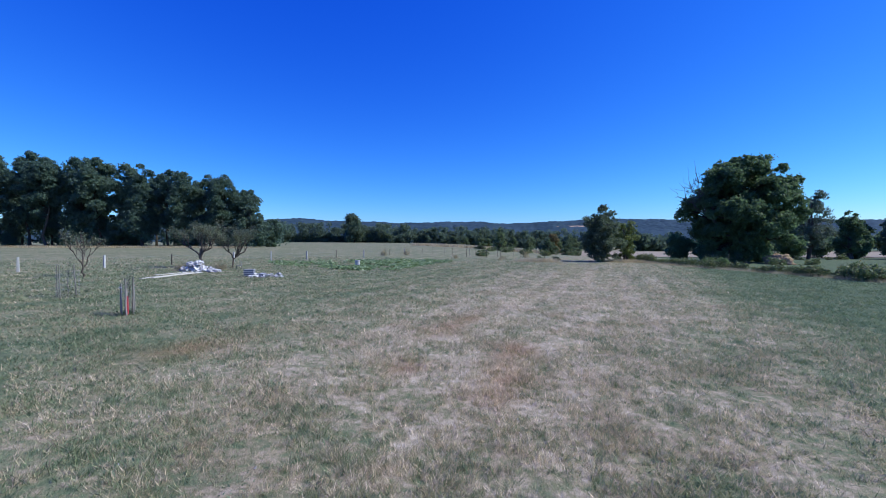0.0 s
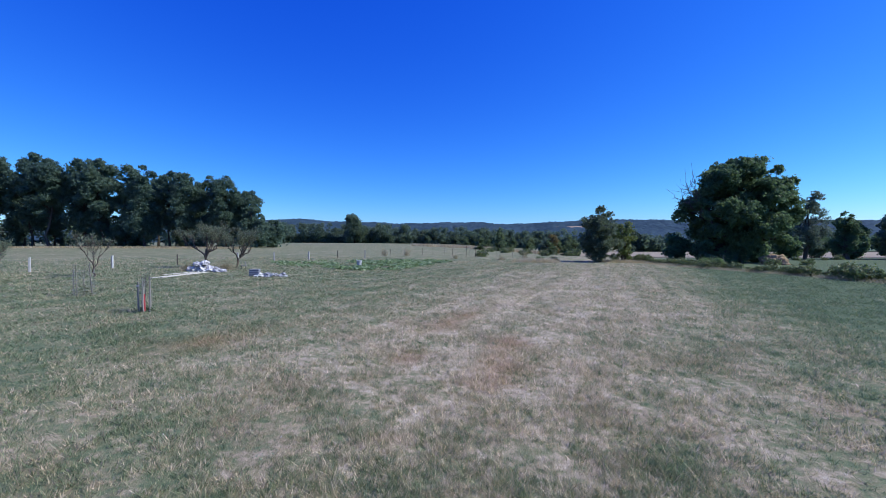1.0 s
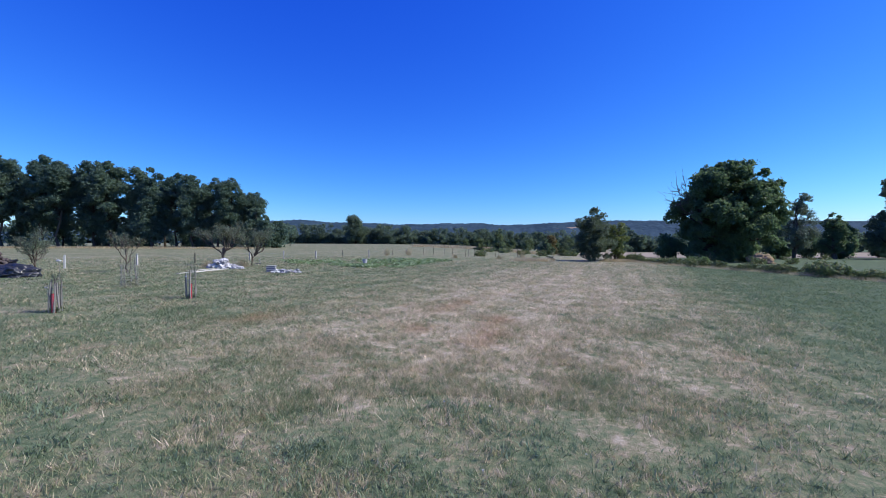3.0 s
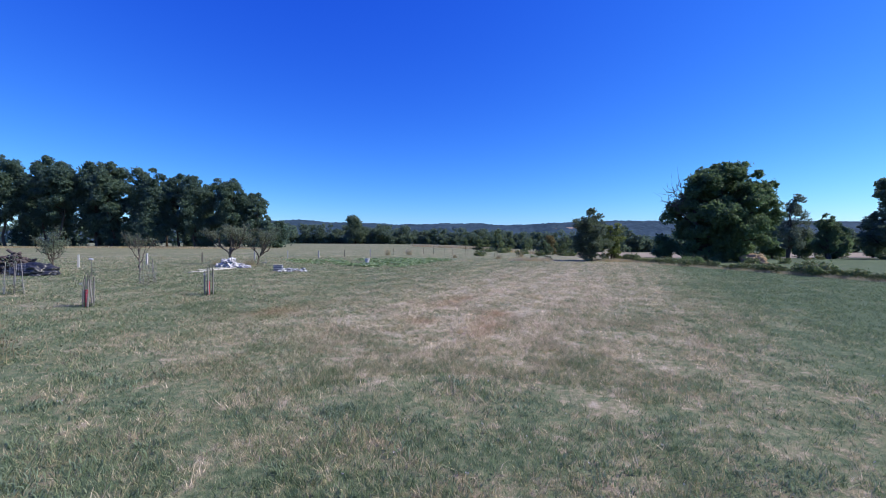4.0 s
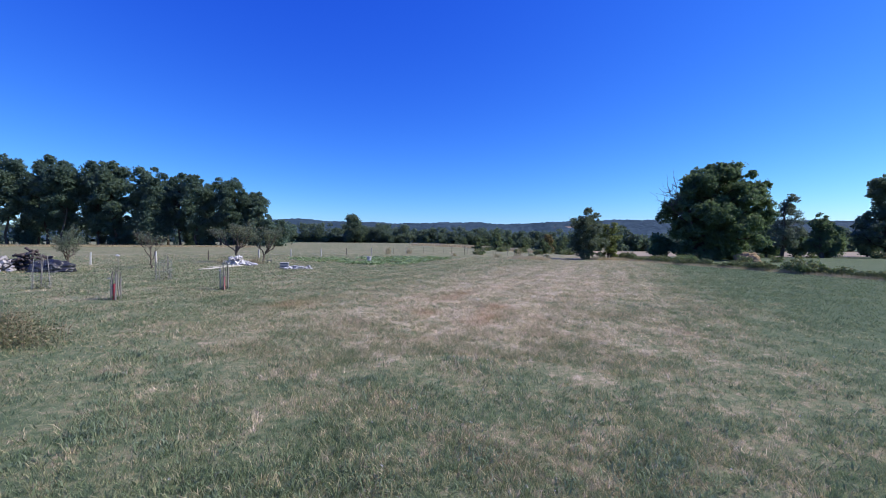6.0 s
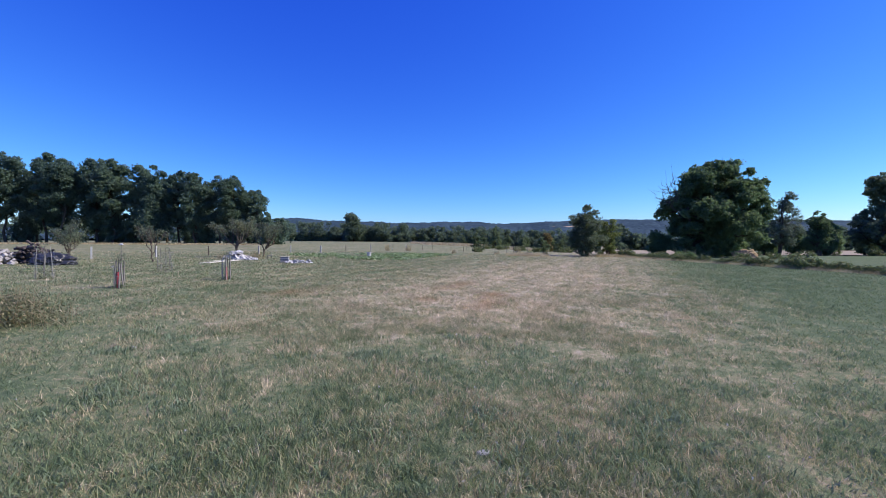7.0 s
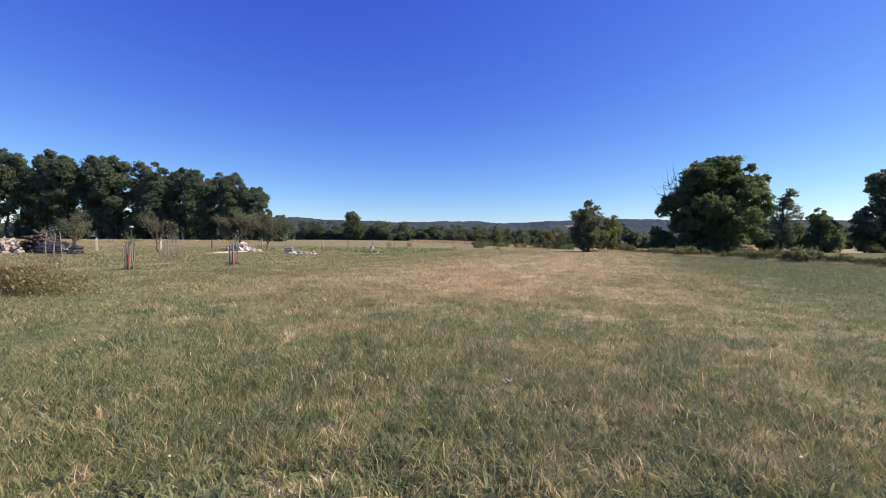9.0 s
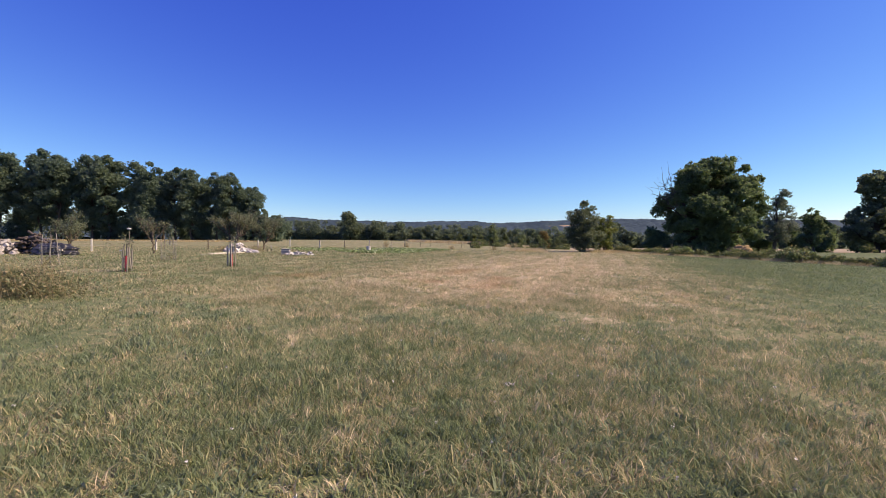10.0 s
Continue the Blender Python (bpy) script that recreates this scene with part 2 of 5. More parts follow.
def diffuse_like(nt, out, col, rough=0.9, bump=None, strength=0.3, dist=0.02, spec=0.2):
    p = nd(nt, "ShaderNodeBsdfPrincipled", Roughness=rough)
    p.inputs["Specular IOR Level"].default_value = spec
    if isinstance(col, tuple):
        p.inputs["Base Color"].default_value = (*col, 1)
    else:
        nt.links.new(col, p.inputs["Base Color"])
    if bump is not None:
        b = nd(nt, "ShaderNodeBump", Strength=strength, Distance=dist)
        nt.links.new(bump, b.inputs["Height"])
        nt.links.new(b.outputs[0], p.inputs["Normal"])
    nt.links.new(p.outputs[0], out.inputs[0])
    return p


def mat_ground():
    m, nt, out = new_mat("meadow_soil")
    col, dry, small, flat, x, y = turf_colour(nt)
    tiny = noise_node(nt, flat, 45.0, 3.0, 0.7)
    col = mix(nt, 1.0, col, ramp(nt, tiny, [(0.3, (0.62, 0.60, 0.57)), (0.7, (1.22, 1.18, 1.14))]), "MULTIPLY")
    # far off the ground is under woods
    far = nt.nodes.new("ShaderNodeMapRange")
    far.inputs[1].default_value, far.inputs[2].default_value = 275, 330
    nt.links.new(y, far.inputs[0])
    wood = ramp(nt, noise_node(nt, flat, 0.05, 5.0, 0.7), [(0.3, (0.020, 0.032, 0.020)), (0.7, (0.055, 0.075, 0.040))])
    col = mix(nt, far.outputs[0], col, wood)
    dx = math_node(nt, "DIVIDE", math_node(nt, "SUBTRACT", x, 405), 60)
    dy = math_node(nt, "DIVIDE", math_node(nt, "SUBTRACT", y, 1310), 35)
    field = math_node(nt, "LESS_THAN", math_node(nt, "ADD", math_node(nt, "MULTIPLY", dx, dx), math_node(nt, "MULTIPLY", dy, dy)), 1.0)
    col = mix(nt, field, col, (0.36, 0.26, 0.19))
    bump = math_node(nt, "ADD", math_node(nt, "MULTIPLY", small, 0.6), math_node(nt, "MULTIPLY", tiny, 0.4))
    diffuse_like(nt, out, col, 0.95, bump, 0.8, 0.05, 0.1)
    return m


def mat_blades():
    m, nt, out = new_mat("grass_blades")
    col, dry, small, flat, x, y = turf_colour(nt, 0.72)
    geo = nt.nodes.new("ShaderNodeNewGeometry")
    r = math_node(nt, "FRACT", math_node(nt, "MULTIPLY", geo.outputs["Random Per Island"], 57.3))
    col = mix(nt, 1.0, col, ramp(nt, r, [(0.0, (1.08, 1.08, 0.98)), (0.5, (1.68, 1.62, 1.48)), (0.85, (1.90, 1.83, 1.70)), (1.0, (2.0, 1.9, 1.78))]), "MULTIPLY")
    d = nd(nt, "ShaderNodeBsdfPrincipled", Roughness=0.55)
    d.inputs["Specular IOR Level"].default_value = 0.18
    tr = nd(nt, "ShaderNodeBsdfTranslucent")
    nt.links.new(col, d.inputs["Base Color"]), nt.links.new(col, tr.inputs[0])
    mx = nd(nt, "ShaderNodeMixShader", Fac=0.42)
    nt.links.new(d.outputs[0], mx.inputs[1]), nt.links.new(tr.outputs[0], mx.inputs[2])
    nt.links.new(mx.outputs[0], out.inputs[0])
    return m


def mat_leaves(name, dark, light, trans=0.3, gloss=0.35, tint=None, through=1.55):
    m, nt, out = new_mat(name)
    geo = nt.nodes.new("ShaderNodeNewGeometry")
    info = nt.nodes.new("ShaderNodeObjectInfo")
    n1 = noise_node(nt, geo.outputs["Position"], 0.55, 2.0)
    f = math_node(nt, "ADD", math_node(nt, "MULTIPLY", n1, 0.8), math_node(nt, "MULTIPLY", geo.outputs["Random Per Island"], 0.5))
    f = math_node(nt, "ADD", f, math_node(nt, "MULTIPLY", math_node(nt, "SUBTRACT", info.outputs["Random"], 0.5), 0.35))
    f = math_node(nt, "SUBTRACT", f, 0.15, clamp=True)
    col = ramp(nt, f, [(0.1, dark), (0.9, light)])
    if tint:
        pick = math_node(nt, "GREATER_THAN", geo.outputs["Random Per Island"], 0.86)
        col = mix(nt, math_node(nt, "MULTIPLY", pick, 0.8), col, tint)
    d = nd(nt, "ShaderNodeBsdfPrincipled", Roughness=0.5)
    d.inputs["Specular IOR Level"].default_value = gloss
    tr = nd(nt, "ShaderNodeBsdfTranslucent")
    nt.links.new(col, d.inputs["Base Color"])
    nt.links.new(mix(nt, 1.0, col, (through, through * 1.04, through), "MULTIPLY"), tr.inputs[0])
    mx = nd(nt, "ShaderNodeMixShader", Fac=trans)
    nt.links.new(d.outputs[0], mx.inputs[1]), nt.links.new(tr.outputs[0], mx.inputs[2])
    nt.links.new(mx.outputs[0], out.inputs[0])
    return m


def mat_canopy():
    """Forest seen from far off: crowns of differing greens, tinted blue for distance haze."""
    m, nt, out = new_mat("hazed_ridge_woodland")
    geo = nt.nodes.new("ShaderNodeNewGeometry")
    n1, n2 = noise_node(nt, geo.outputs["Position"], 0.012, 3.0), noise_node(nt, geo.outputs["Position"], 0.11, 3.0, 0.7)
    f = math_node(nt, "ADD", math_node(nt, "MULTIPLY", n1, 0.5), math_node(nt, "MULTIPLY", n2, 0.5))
    # the blue in both stops paints the haze of distance into the colour
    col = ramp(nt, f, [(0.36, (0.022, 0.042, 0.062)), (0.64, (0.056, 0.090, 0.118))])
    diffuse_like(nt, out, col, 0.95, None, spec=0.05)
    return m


def mat_plain(name, a, b, scale=8.0, rough=0.85, bump=0.3, dist=0.01, spec=0.3, stretch=None, metal=0.0):
    """Two-scale mottled surface between the colours a and b."""
    m, nt, out = new_mat(name)
    tc = nt.nodes.new("ShaderNodeTexCoord")
    vec = tc.outputs["Object"]
    if stretch:
        mp = nt.nodes.new("ShaderNodeMapping")
        mp.inputs["Scale"].default_value = stretch
        nt.links.new(vec, mp.inputs[0])
        vec = mp.outputs[0]
    info = nt.nodes.new("ShaderNodeObjectInfo")
    n1, n2 = noise_node(nt, vec, scale, 4.0, 0.6), noise_node(nt, vec, scale * 6, 3.0, 0.7)
    f = math_node(nt, "ADD", math_node(nt, "MULTIPLY", n1, 0.65), math_node(nt, "MULTIPLY", n2, 0.35))
    f = math_node(nt, "ADD", f, math_node(nt, "MULTIPLY", math_node(nt, "SUBTRACT", info.outputs["Random"], 0.5), 0.25))
    col = ramp(nt, f, [(0.3, a), (0.7, b)])
    p = diffuse_like(nt, out, col, rough, f, bump, dist, spec)
    p.inputs["Metallic"].default_value = metal
    return m


M_GROUND, M_BLADES = mat_ground(), mat_blades()
M_OAK = mat_leaves("oak_leaves", (0.058, 0.094, 0.050), (0.148, 0.205, 0.098), 0.45, 0.12)
M_GREYOAK = mat_leaves("dusty_leaves", (0.085, 0.112, 0.072), (0.195, 0.230, 0.145), 0.45, 0.12)
M_AIRY = mat_leaves("airy_leaves", (0.085, 0.115, 0.085), (0.190, 0.225, 0.160), 0.4, 0.2)
M_WOOD = mat_leaves("woodland_leaves", (0.070, 0.112, 0.088), (0.140, 0.192, 0.132), 0.45, 0.08)
M_FARWOOD = mat_leaves("far_woodland_leaves", (0.078, 0.112, 0.082), (0.150, 0.190, 0.120), 0.42, 0.06)
M_HAZED_RIDGE = mat_canopy()
M_YELLOWGREEN = mat_leaves("yellow_green_leaves", (0.080, 0.109, 0.026), (0.203, 0.232, 0.065), 0.35)
M_HOLLOW = mat_leaves("hollow_leaves", (0.080, 0.112, 0.060), (0.175, 0.215, 0.105), 0.4, 0.1)
M_PALE = mat_leaves("grey_green_leaves", (0.105, 0.130, 0.080), (0.24, 0.265, 0.165), 0.4)
M_ORANGE = mat_leaves("turning_leaves", (0.13, 0.105, 0.045), (0.22, 0.175, 0.08), 0.3, 0.1)
M_HEDGE = mat_leaves("hedge_leaves", (0.061, 0.090, 0.031), (0.174, 0.217, 0.086), 0.3, 0.3, (0.348, 0.295, 0.139))
M_GARDEN = mat_leaves("squash_leaves", (0.085, 0.140, 0.055), (0.24, 0.32, 0.15), 0.4, 0.2, (0.42, 0.48, 0.30), 1.2)
M_STRAW = mat_leaves("dry_grass", (0.36, 0.29, 0.17), (0.60, 0.51, 0.35), 0.4, 0.1, None, 1.0)
M_FRESH = mat_leaves("fresh_leaves", (0.100, 0.150, 0.050), (0.24, 0.31, 0.13), 0.4, 0.15)
M_WEED = mat_leaves("green_weeds", (0.045, 0.075, 0.025), (0.12, 0.16, 0.07), 0.3, 0.4)
M_TUFT = mat_leaves("tuft_grass", (0.150, 0.205, 0.105), (0.32, 0.385, 0.26), 0.45, 0.12, None, 1.0)
M_BRAMBLE = mat_leaves("bramble_leaves", (0.105, 0.120, 0.060), (0.24, 0.245, 0.14), 0.35, 0.3, (0.40, 0.31, 0.19))
M_BARK = mat_plain("bark", (0.045, 0.036, 0.028), (0.12, 0.10, 0.08), 3.0, 0.95, 0.8, 0.03, 0.1, (3, 3, 0.6))
M_DEADWOOD = mat_plain("grey_twigs", (0.13, 0.115, 0.10), (0.27, 0.25, 0.22), 6.0, 0.9, 0.4, 0.01, 0.2)
M_DARKTWIG = mat_plain("dark_twigs", (0.07, 0.06, 0.052), (0.16, 0.145, 0.125), 6.0, 0.9, 0.4, 0.01, 0.2)
M_STAKE = mat_plain("weathered_stake", (0.14, 0.128, 0.112), (0.32, 0.30, 0.27), 6.0, 0.9, 0.4, 0.006, 0.2, (6, 6, 0.5))
M_POST = mat_plain("pale_post", (0.30, 0.29, 0.27), (0.52, 0.51, 0.48), 4.0, 0.9, 0.5, 0.008, 0.2, (3, 3, 1))
M_DARKSTAKE = mat_plain("dark_post", (0.06, 0.05, 0.042), (0.14, 0.12, 0.10), 4.0, 0.9, 0.5, 0.008, 0.2)
M_RED = mat_plain("red_plastic", (0.25, 0.018, 0.026), (0.46, 0.055, 0.070), 9.0, 0.5, 0.1, 0.004, 0.4)
M_WIRE = mat_plain("galvanised_wire", (0.32, 0.33, 0.34), (0.5, 0.5, 0.5), 10.0, 0.5, 0.1, 0.002, 0.5, None, 0.7)
M_WHITE = mat_plain("white_plastic", (0.28, 0.26, 0.27), (0.66, 0.64, 0.64), 3.0, 0.5, 0.25, 0.02, 0.5)
M_PLASTER = mat_plain("white_rubble", (0.28, 0.28, 0.29), (0.66, 0.65, 0.64), 4.0, 0.9, 0.5, 0.02, 0.2)
M_STONE = mat_plain("pale_stone", (0.17, 0.155, 0.15), (0.50, 0.47, 0.46), 6.0, 0.9, 0.6, 0.03, 0.2)
M_CRATE = mat_plain("blue_grey_plastic", (0.10, 0.12, 0.17), (0.20, 0.23, 0.29), 4.0, 0.5, 0.1, 0.01, 0.5)
M_TARP = mat_plain("black_tarpaulin", (0.012, 0.013, 0.018), (0.035, 0.037, 0.045), 3.0, 0.35, 0.5, 0.03, 0.5)
M_LOG = mat_plain("split_logs", (0.035, 0.029, 0.030), (0.125, 0.102, 0.100), 5.0, 0.9, 0.5, 0.02, 0.2)
M_PLANK = mat_plain("pale_planks", (0.42, 0.38, 0.31), (0.66, 0.62, 0.54), 3.0, 0.85, 0.3, 0.005, 0.2, (8, 0.5, 8))
M_EARTH = mat_plain("dry_earth", (0.17, 0.12, 0.07), (0.42, 0.31, 0.19), 1.6, 0.95, 0.7, 0.08, 0.1)
M_STUBBLE = mat_plain("stubble", (0.25, 0.205, 0.15), (0.38, 0.32, 0.24), 0.15, 0.95, 0.5, 0.05, 0.1)
M_DARKPLASTIC = mat_plain("dark_plastic", (0.03, 0.03, 0.03), (0.07, 0.07, 0.07), 5.0, 0.5, 0.1, 0.004, 0.5)


# ---- ground ----
def spread_axis(n, reach, bend, centre=0.0):
    u = np.linspace(-1, 1, n)
    return centre + reach * np.sinh(bend * u) / math.sinh(bend)


def make_ground():
    gx, gy = spread_axis(211, 4200, 7.6), spread_axis(251, 4200, 7.2, 5.0)
    X, Y = np.meshgrid(gx, gy)
    Z = land(X, Y)
    near = np.exp(-((X / 40) ** 2 + ((Y - 10) / 40) ** 2))
    Z = Z + near * (0.018 * np.sin(X * 1.9 + 0.7 * np.sin(Y)) * np.sin(Y * 1.5 + 1) + 0.012 * np.sin(X * 4.1 + Y * 2.3))
    v = np.stack([X, Y, Z], -1).reshape(-1, 3)
    ny, nx = X.shape
    i = (np.arange(ny - 1)[:, None] * nx + np.arange(nx - 1)[None, :]).ravel()
    f = np.stack([i, i + 1, i + nx + 1, i + nx], 1)
    ob = put("ground", mesh_np("ground", v, f), M_GROUND, smooth_faces=True)
    tagged(ob, "mown summer meadow, half green and half dried to straw", "ground", kind="structure")


make_ground()


def make_stubble():
    X, Y = np.meshgrid(np.linspace(38, 250, 60), np.linspace(108, 178, 40))
    X = X + 0.05 * (Y - 108)
    Z = land(X, Y) + 0.12
    v = np.stack([X, Y, Z], -1).reshape(-1, 3)
    ny, nx = X.shape
    i = (np.arange(ny - 1)[:, None] * nx + np.arange(nx - 1)[None, :]).ravel()
    f = np.stack([i, i + 1, i + nx + 1, i + nx], 1)
    ob = put("stubble_field", mesh_np("stubble_field", v, f), M_STUBBLE, smooth_faces=True)
    tagged(ob, "pale harvested stubble field beyond the hedge", "field", kind="structure")


make_stubble()


# ---- trees ----
def crown_lobes(rng, height, radius, base, n):
    """Lobes filling a rounded crown between base and height."""
    out = []
    mid, half = (height + base) / 2, (height - base) / 2
    for k in range(n):
        z = base + (height - base) * (0.08 + 0.84 * (k + rng.uniform(0, 1)) / n)
        w = math.sqrt(max(0.05, 1 - ((z - mid) / half) ** 2))
        if base < 1.0 and z < mid:
            w = max(w, 0.85)
        a, d = rng.uniform(0, 2 * math.pi), radius * w * rng.uniform(0.25, 0.72)
        out.append((d * math.cos(a), d * math.sin(a), z, radius * rng.uniform(0.30, 0.46)))
    return out


def outline_lobes(rng, n, levels, left, right, r0=0.8, r1=1.5, deep=0.8, flat=1.0):
    """Small lobes inside a crown whose reach to either side is given level by level; most sit near its surface."""
    out = []
    while len(out) < n:
        z = rng.uniform(levels[0], levels[-1])
        a, b = float(np.interp(z, levels, left)), float(np.interp(z, levels, right))
        if rng.uniform() > (b - a) / (max(right) - min(left)):
            continue
        r = rng.uniform(r0, r1) * (0.55 + 0.45 * (b - a) / (max(right) - min(left)))
        half = max((b - a) / 2 - 0.75 * r, 0.1)
        d, t = rng.uniform(0.0, 1) ** 0.5, rng.uniform(0, 2 * math.pi)
        out.append(((a + b) / 2 + half * d * math.cos(t), half * deep * d * math.sin(t), min(z, levels[-1] - 0.7 * r) * flat, r))
    return out


def tree(name, x, y, seed, height, radius, base, label, category, group="", leaf=M_OAK, lobes=None, n_lobes=14, per_area=420, size=0.3, trunk_r=0.3, trunks=1, kind="", lean=(0.0, 0.0), three=False):
    rng = np.random.default_rng(seed)
    r = root(name, x, y, label, category, group, kind, turn=0.0)
    lobes = lobes or crown_lobes(rng, height, radius, base, n_lobes)
    tb = Tubes()
    for k in range(trunks):
        foot = np.array((rng.normal() * 0.3 * (trunks > 1), rng.normal() * 0.3 * (trunks > 1), -0.15))
        top = np.array((lean[0] + rng.normal() * 0.3, lean[1] + rng.normal() * 0.3, height * 0.82))
        stem = bent(rng, foot, top, 7, 0.018)
        rad = trunk_r * np.array((1.5, 1.0, 0.9, 0.75, 0.58, 0.38, 0.12))
        tb.add(stem, rad, 9)
        for j, (lx, ly, lz, lr) in enumerate(lobes):
            if j % trunks != k:
                continue
            zf = np.clip((lz - 0.3 * math.hypot(lx, ly) - lr * 0.6) / top[2], 0.18, 0.9)
            s = stem[0] + (stem[-1] - stem[0]) * zf
            rr = trunk_r * (1 - zf) * 0.6 + 0.03
            limb = bent(rng, s, (lx, ly, lz), 5, 0.05, 0.05)
            tb.add(limb, rr * np.array((1, 0.8, 0.6, 0.42, 0.2)), 3 if three else 5)
            for _ in range(j % 2 if three else 3):
                e = np.array((lx, ly, lz)) + rng.normal(size=3) * lr * 0.55
                tb.add(bent(rng, limb[3], e, 4, 0.07), rr * np.array((0.35, 0.25, 0.16, 0.06)), 4)
    put("trunk", tb.mesh("trunk"), M_BARK, r, smooth_faces=True)
    pts, face = lobe_leaves(rng, lobes, per_area)
    v, f = leaf_quads(rng, pts, size * (1.25 if three else 1.0), face=face, three=three)
    put("crown", mesh_np("crown", v, f), leaf, r)
    return r


def place_copy(ob, x, y, scale, turn, sx=1.0):
    m = Matrix.Translation((x, y, ground_z(x, y))) @ Matrix.Rotation(radians(turn), 4, "Z") @ Matrix.Diagonal((scale * sx, scale * sx, scale, 1))
    return copy_thing(ob, m)


def big_oak():
    rng = np.random.default_rng(17)
    lobes = outline_lobes(rng, 170, (0.6, 1.5, 3.0, 4.5, 6.0, 7.0, 8.0, 9.8, 11.2, 12.6, 13.8, 15.3), (-5.2, -6.0, -6.3, -6.4, -7.6, -8.6, -8.4, -6.2, -5.8, -4.9, -3.5, -1.6), (4.0, 5.0, 5.5, 6.2, 8.2, 9.9, 9.7, 9.5, 9.8, 8.2, 6.6, 3.8), 0.8, 1.55)
    lobes += [(-3.0 + 1.15 * k, -5.0 - 0.5 * (k % 2), 6.4 - 0.55 * k + 1.1 * (k % 3), 1.25) for k in range(7)]
    lobes += [(0.5, 0.5, 12.4, 1.9), (-1.4, 0.8, 10.8, 2.0), (2.2, 0.4, 10.4, 2.0), (1.2, 1.0, 8.4, 2.0), (3.6, 0.8, 12.2, 1.6)]
    r = tree("oak_tree", 43.6, 62.5, 11, 15.6, 9, 2, "large old dark-green oak with dense lobed crown behind the hedge", "tree", lobes=lobes, per_area=760, size=0.27, trunk_r=0.62, three=True)
    rng = np.random.default_rng(5)
    tb = Tubes()
    for ex, ez in ((-7.2, 10.8), (-6.2, 11.6), (-8.0, 9.2), (-6.9, 10.2)):
        limb = bent(rng, (-2.5, 0, 4.5), (ex, -0.6, ez), 6, 0.04, 0.06)
        tb.add(limb, np.array((0.17, 0.14, 0.10, 0.07, 0.045, 0.02)), 5)
        for k in range(34):
            s = limb[2 + k % 4]
            tb.add(bent(rng, s, s + np.array((rng.normal() * 0.9 - 0.4, rng.normal() * 0.6, abs(rng.normal()) * 1.1)), 4, 0.1), np.array((0.036, 0.028, 0.02, 0.012)), 4)
    put("dead_limb", tb.mesh("dead_limb"), M_DARKTWIG, r, "bare grey dead limbs", True)


big_oak()

tree("hedgerow_tree", 21.6, 56.8, 21, 7.4, 3.1, 0.6, "dark round-headed field tree in full leaf, bushy to the ground", "tree", per_area=850, size=0.22, trunk_r=0.2, trunks=2, leaf=M_GREYOAK,
     lobes=outline_lobes(np.random.default_rng(18), 52, (0.4, 1.2, 3.0, 5.0, 6.4, 7.6), (-2.6, -2.9, -3.1, -3.0, -2.2, -0.6), (2.3, 2.6, 2.8, 2.6, 1.8, 0.8), 0.5, 0.95))
tree("ash_tree", 25.4, 58.6, 22, 5.9, 2.0, 0.6, "smaller yellow-green tree beside the dark field tree", "tree", leaf=M_YELLOWGREEN, lobes=outline_lobes(np.random.default_rng(19), 34, (0.5, 2.0, 4.0, 5.2, 6.0), (-1.6, -1.9, -1.7, -1.2, -0.4), (1.9, 2.2, 1.9, 1.2, 0.4), 0.4, 0.75), per_area=900, size=0.2, trunk_r=0.14, trunks=2)
tree("pale_tree", 65.8, 76, 23, 12.4, 4.2, 3.0, "airy grey-green tree with thin foliage", "tree", leaf=M_AIRY, lobes=outline_lobes(np.random.default_rng(20), 58, (2.6, 4.5, 7.0, 9.5, 11.5, 12.6), (-3.2, -3.0, -1.6, -0.8, 0.2, 1.0), (3.0, 4.2, 4.9, 4.2, 3.2, 2.2), 0.7, 1.1), per_area=520, size=0.22, trunk_r=0.2, trunks=2)
tree("field_tree", 76.4, 79, 24, 8.6, 3.4, 1.2, "rounded green tree with paler sunlit side", "tree", leaf=M_OAK, lobes=outline_lobes(np.random.default_rng(21), 54, (1.2, 2.5, 5.0, 7.0, 8.4, 9.4), (-2.4, -3.2, -3.0, -2.2, -1.2, -0.3), (3.0, 3.6, 3.5, 2.6, 1.2, 0.6), 0.55, 1.0), per_area=560, size=0.27, trunk_r=0.24, trunks=2)
tree("tall_tree", 90.0, 79, 25, 16.2, 6, 2.0, "tall pale-topped tree with dark wide lower boughs", "tree", leaf=M_GREYOAK, per_area=340, size=0.32, trunk_r=0.42, three=True,
     lobes=outline_lobes(np.random.default_rng(22), 62, (9.5, 11.5, 13.5, 15.0, 16.6), (-2.4, -2.8, -4.0, -4.4, -2.6), (3.5, 4.2, 4.2, 3.6, 1.4), 0.7, 1.3) + outline_lobes(np.random.default_rng(23), 62, (2.0, 4.0, 6.5, 8.0, 9.6), (-5.0, -6.4, -7.6, -5.8, -3.0), (6.5, 7.2, 7.0, 6.0, 4.0), 0.8, 1.4))
tree("hedgerow_tree", 62.0, 84, 26, 6.0, 3.2, 0.4, "low dark bushy tree at the field edge", "tree", "bushy trees at the field edge", n_lobes=18, per_area=300, size=0.36, trunk_r=0.16, trunks=2, three=True)
bushy = tree("hedgerow_tree", 71.0, 86, 27, 6.4, 3.6, 0.3, "low dark bushy tree at the field edge", "tree", "bushy trees at the field edge", n_lobes=18, per_area=300, size=0.36, trunk_r=0.16, trunks=2, three=True)
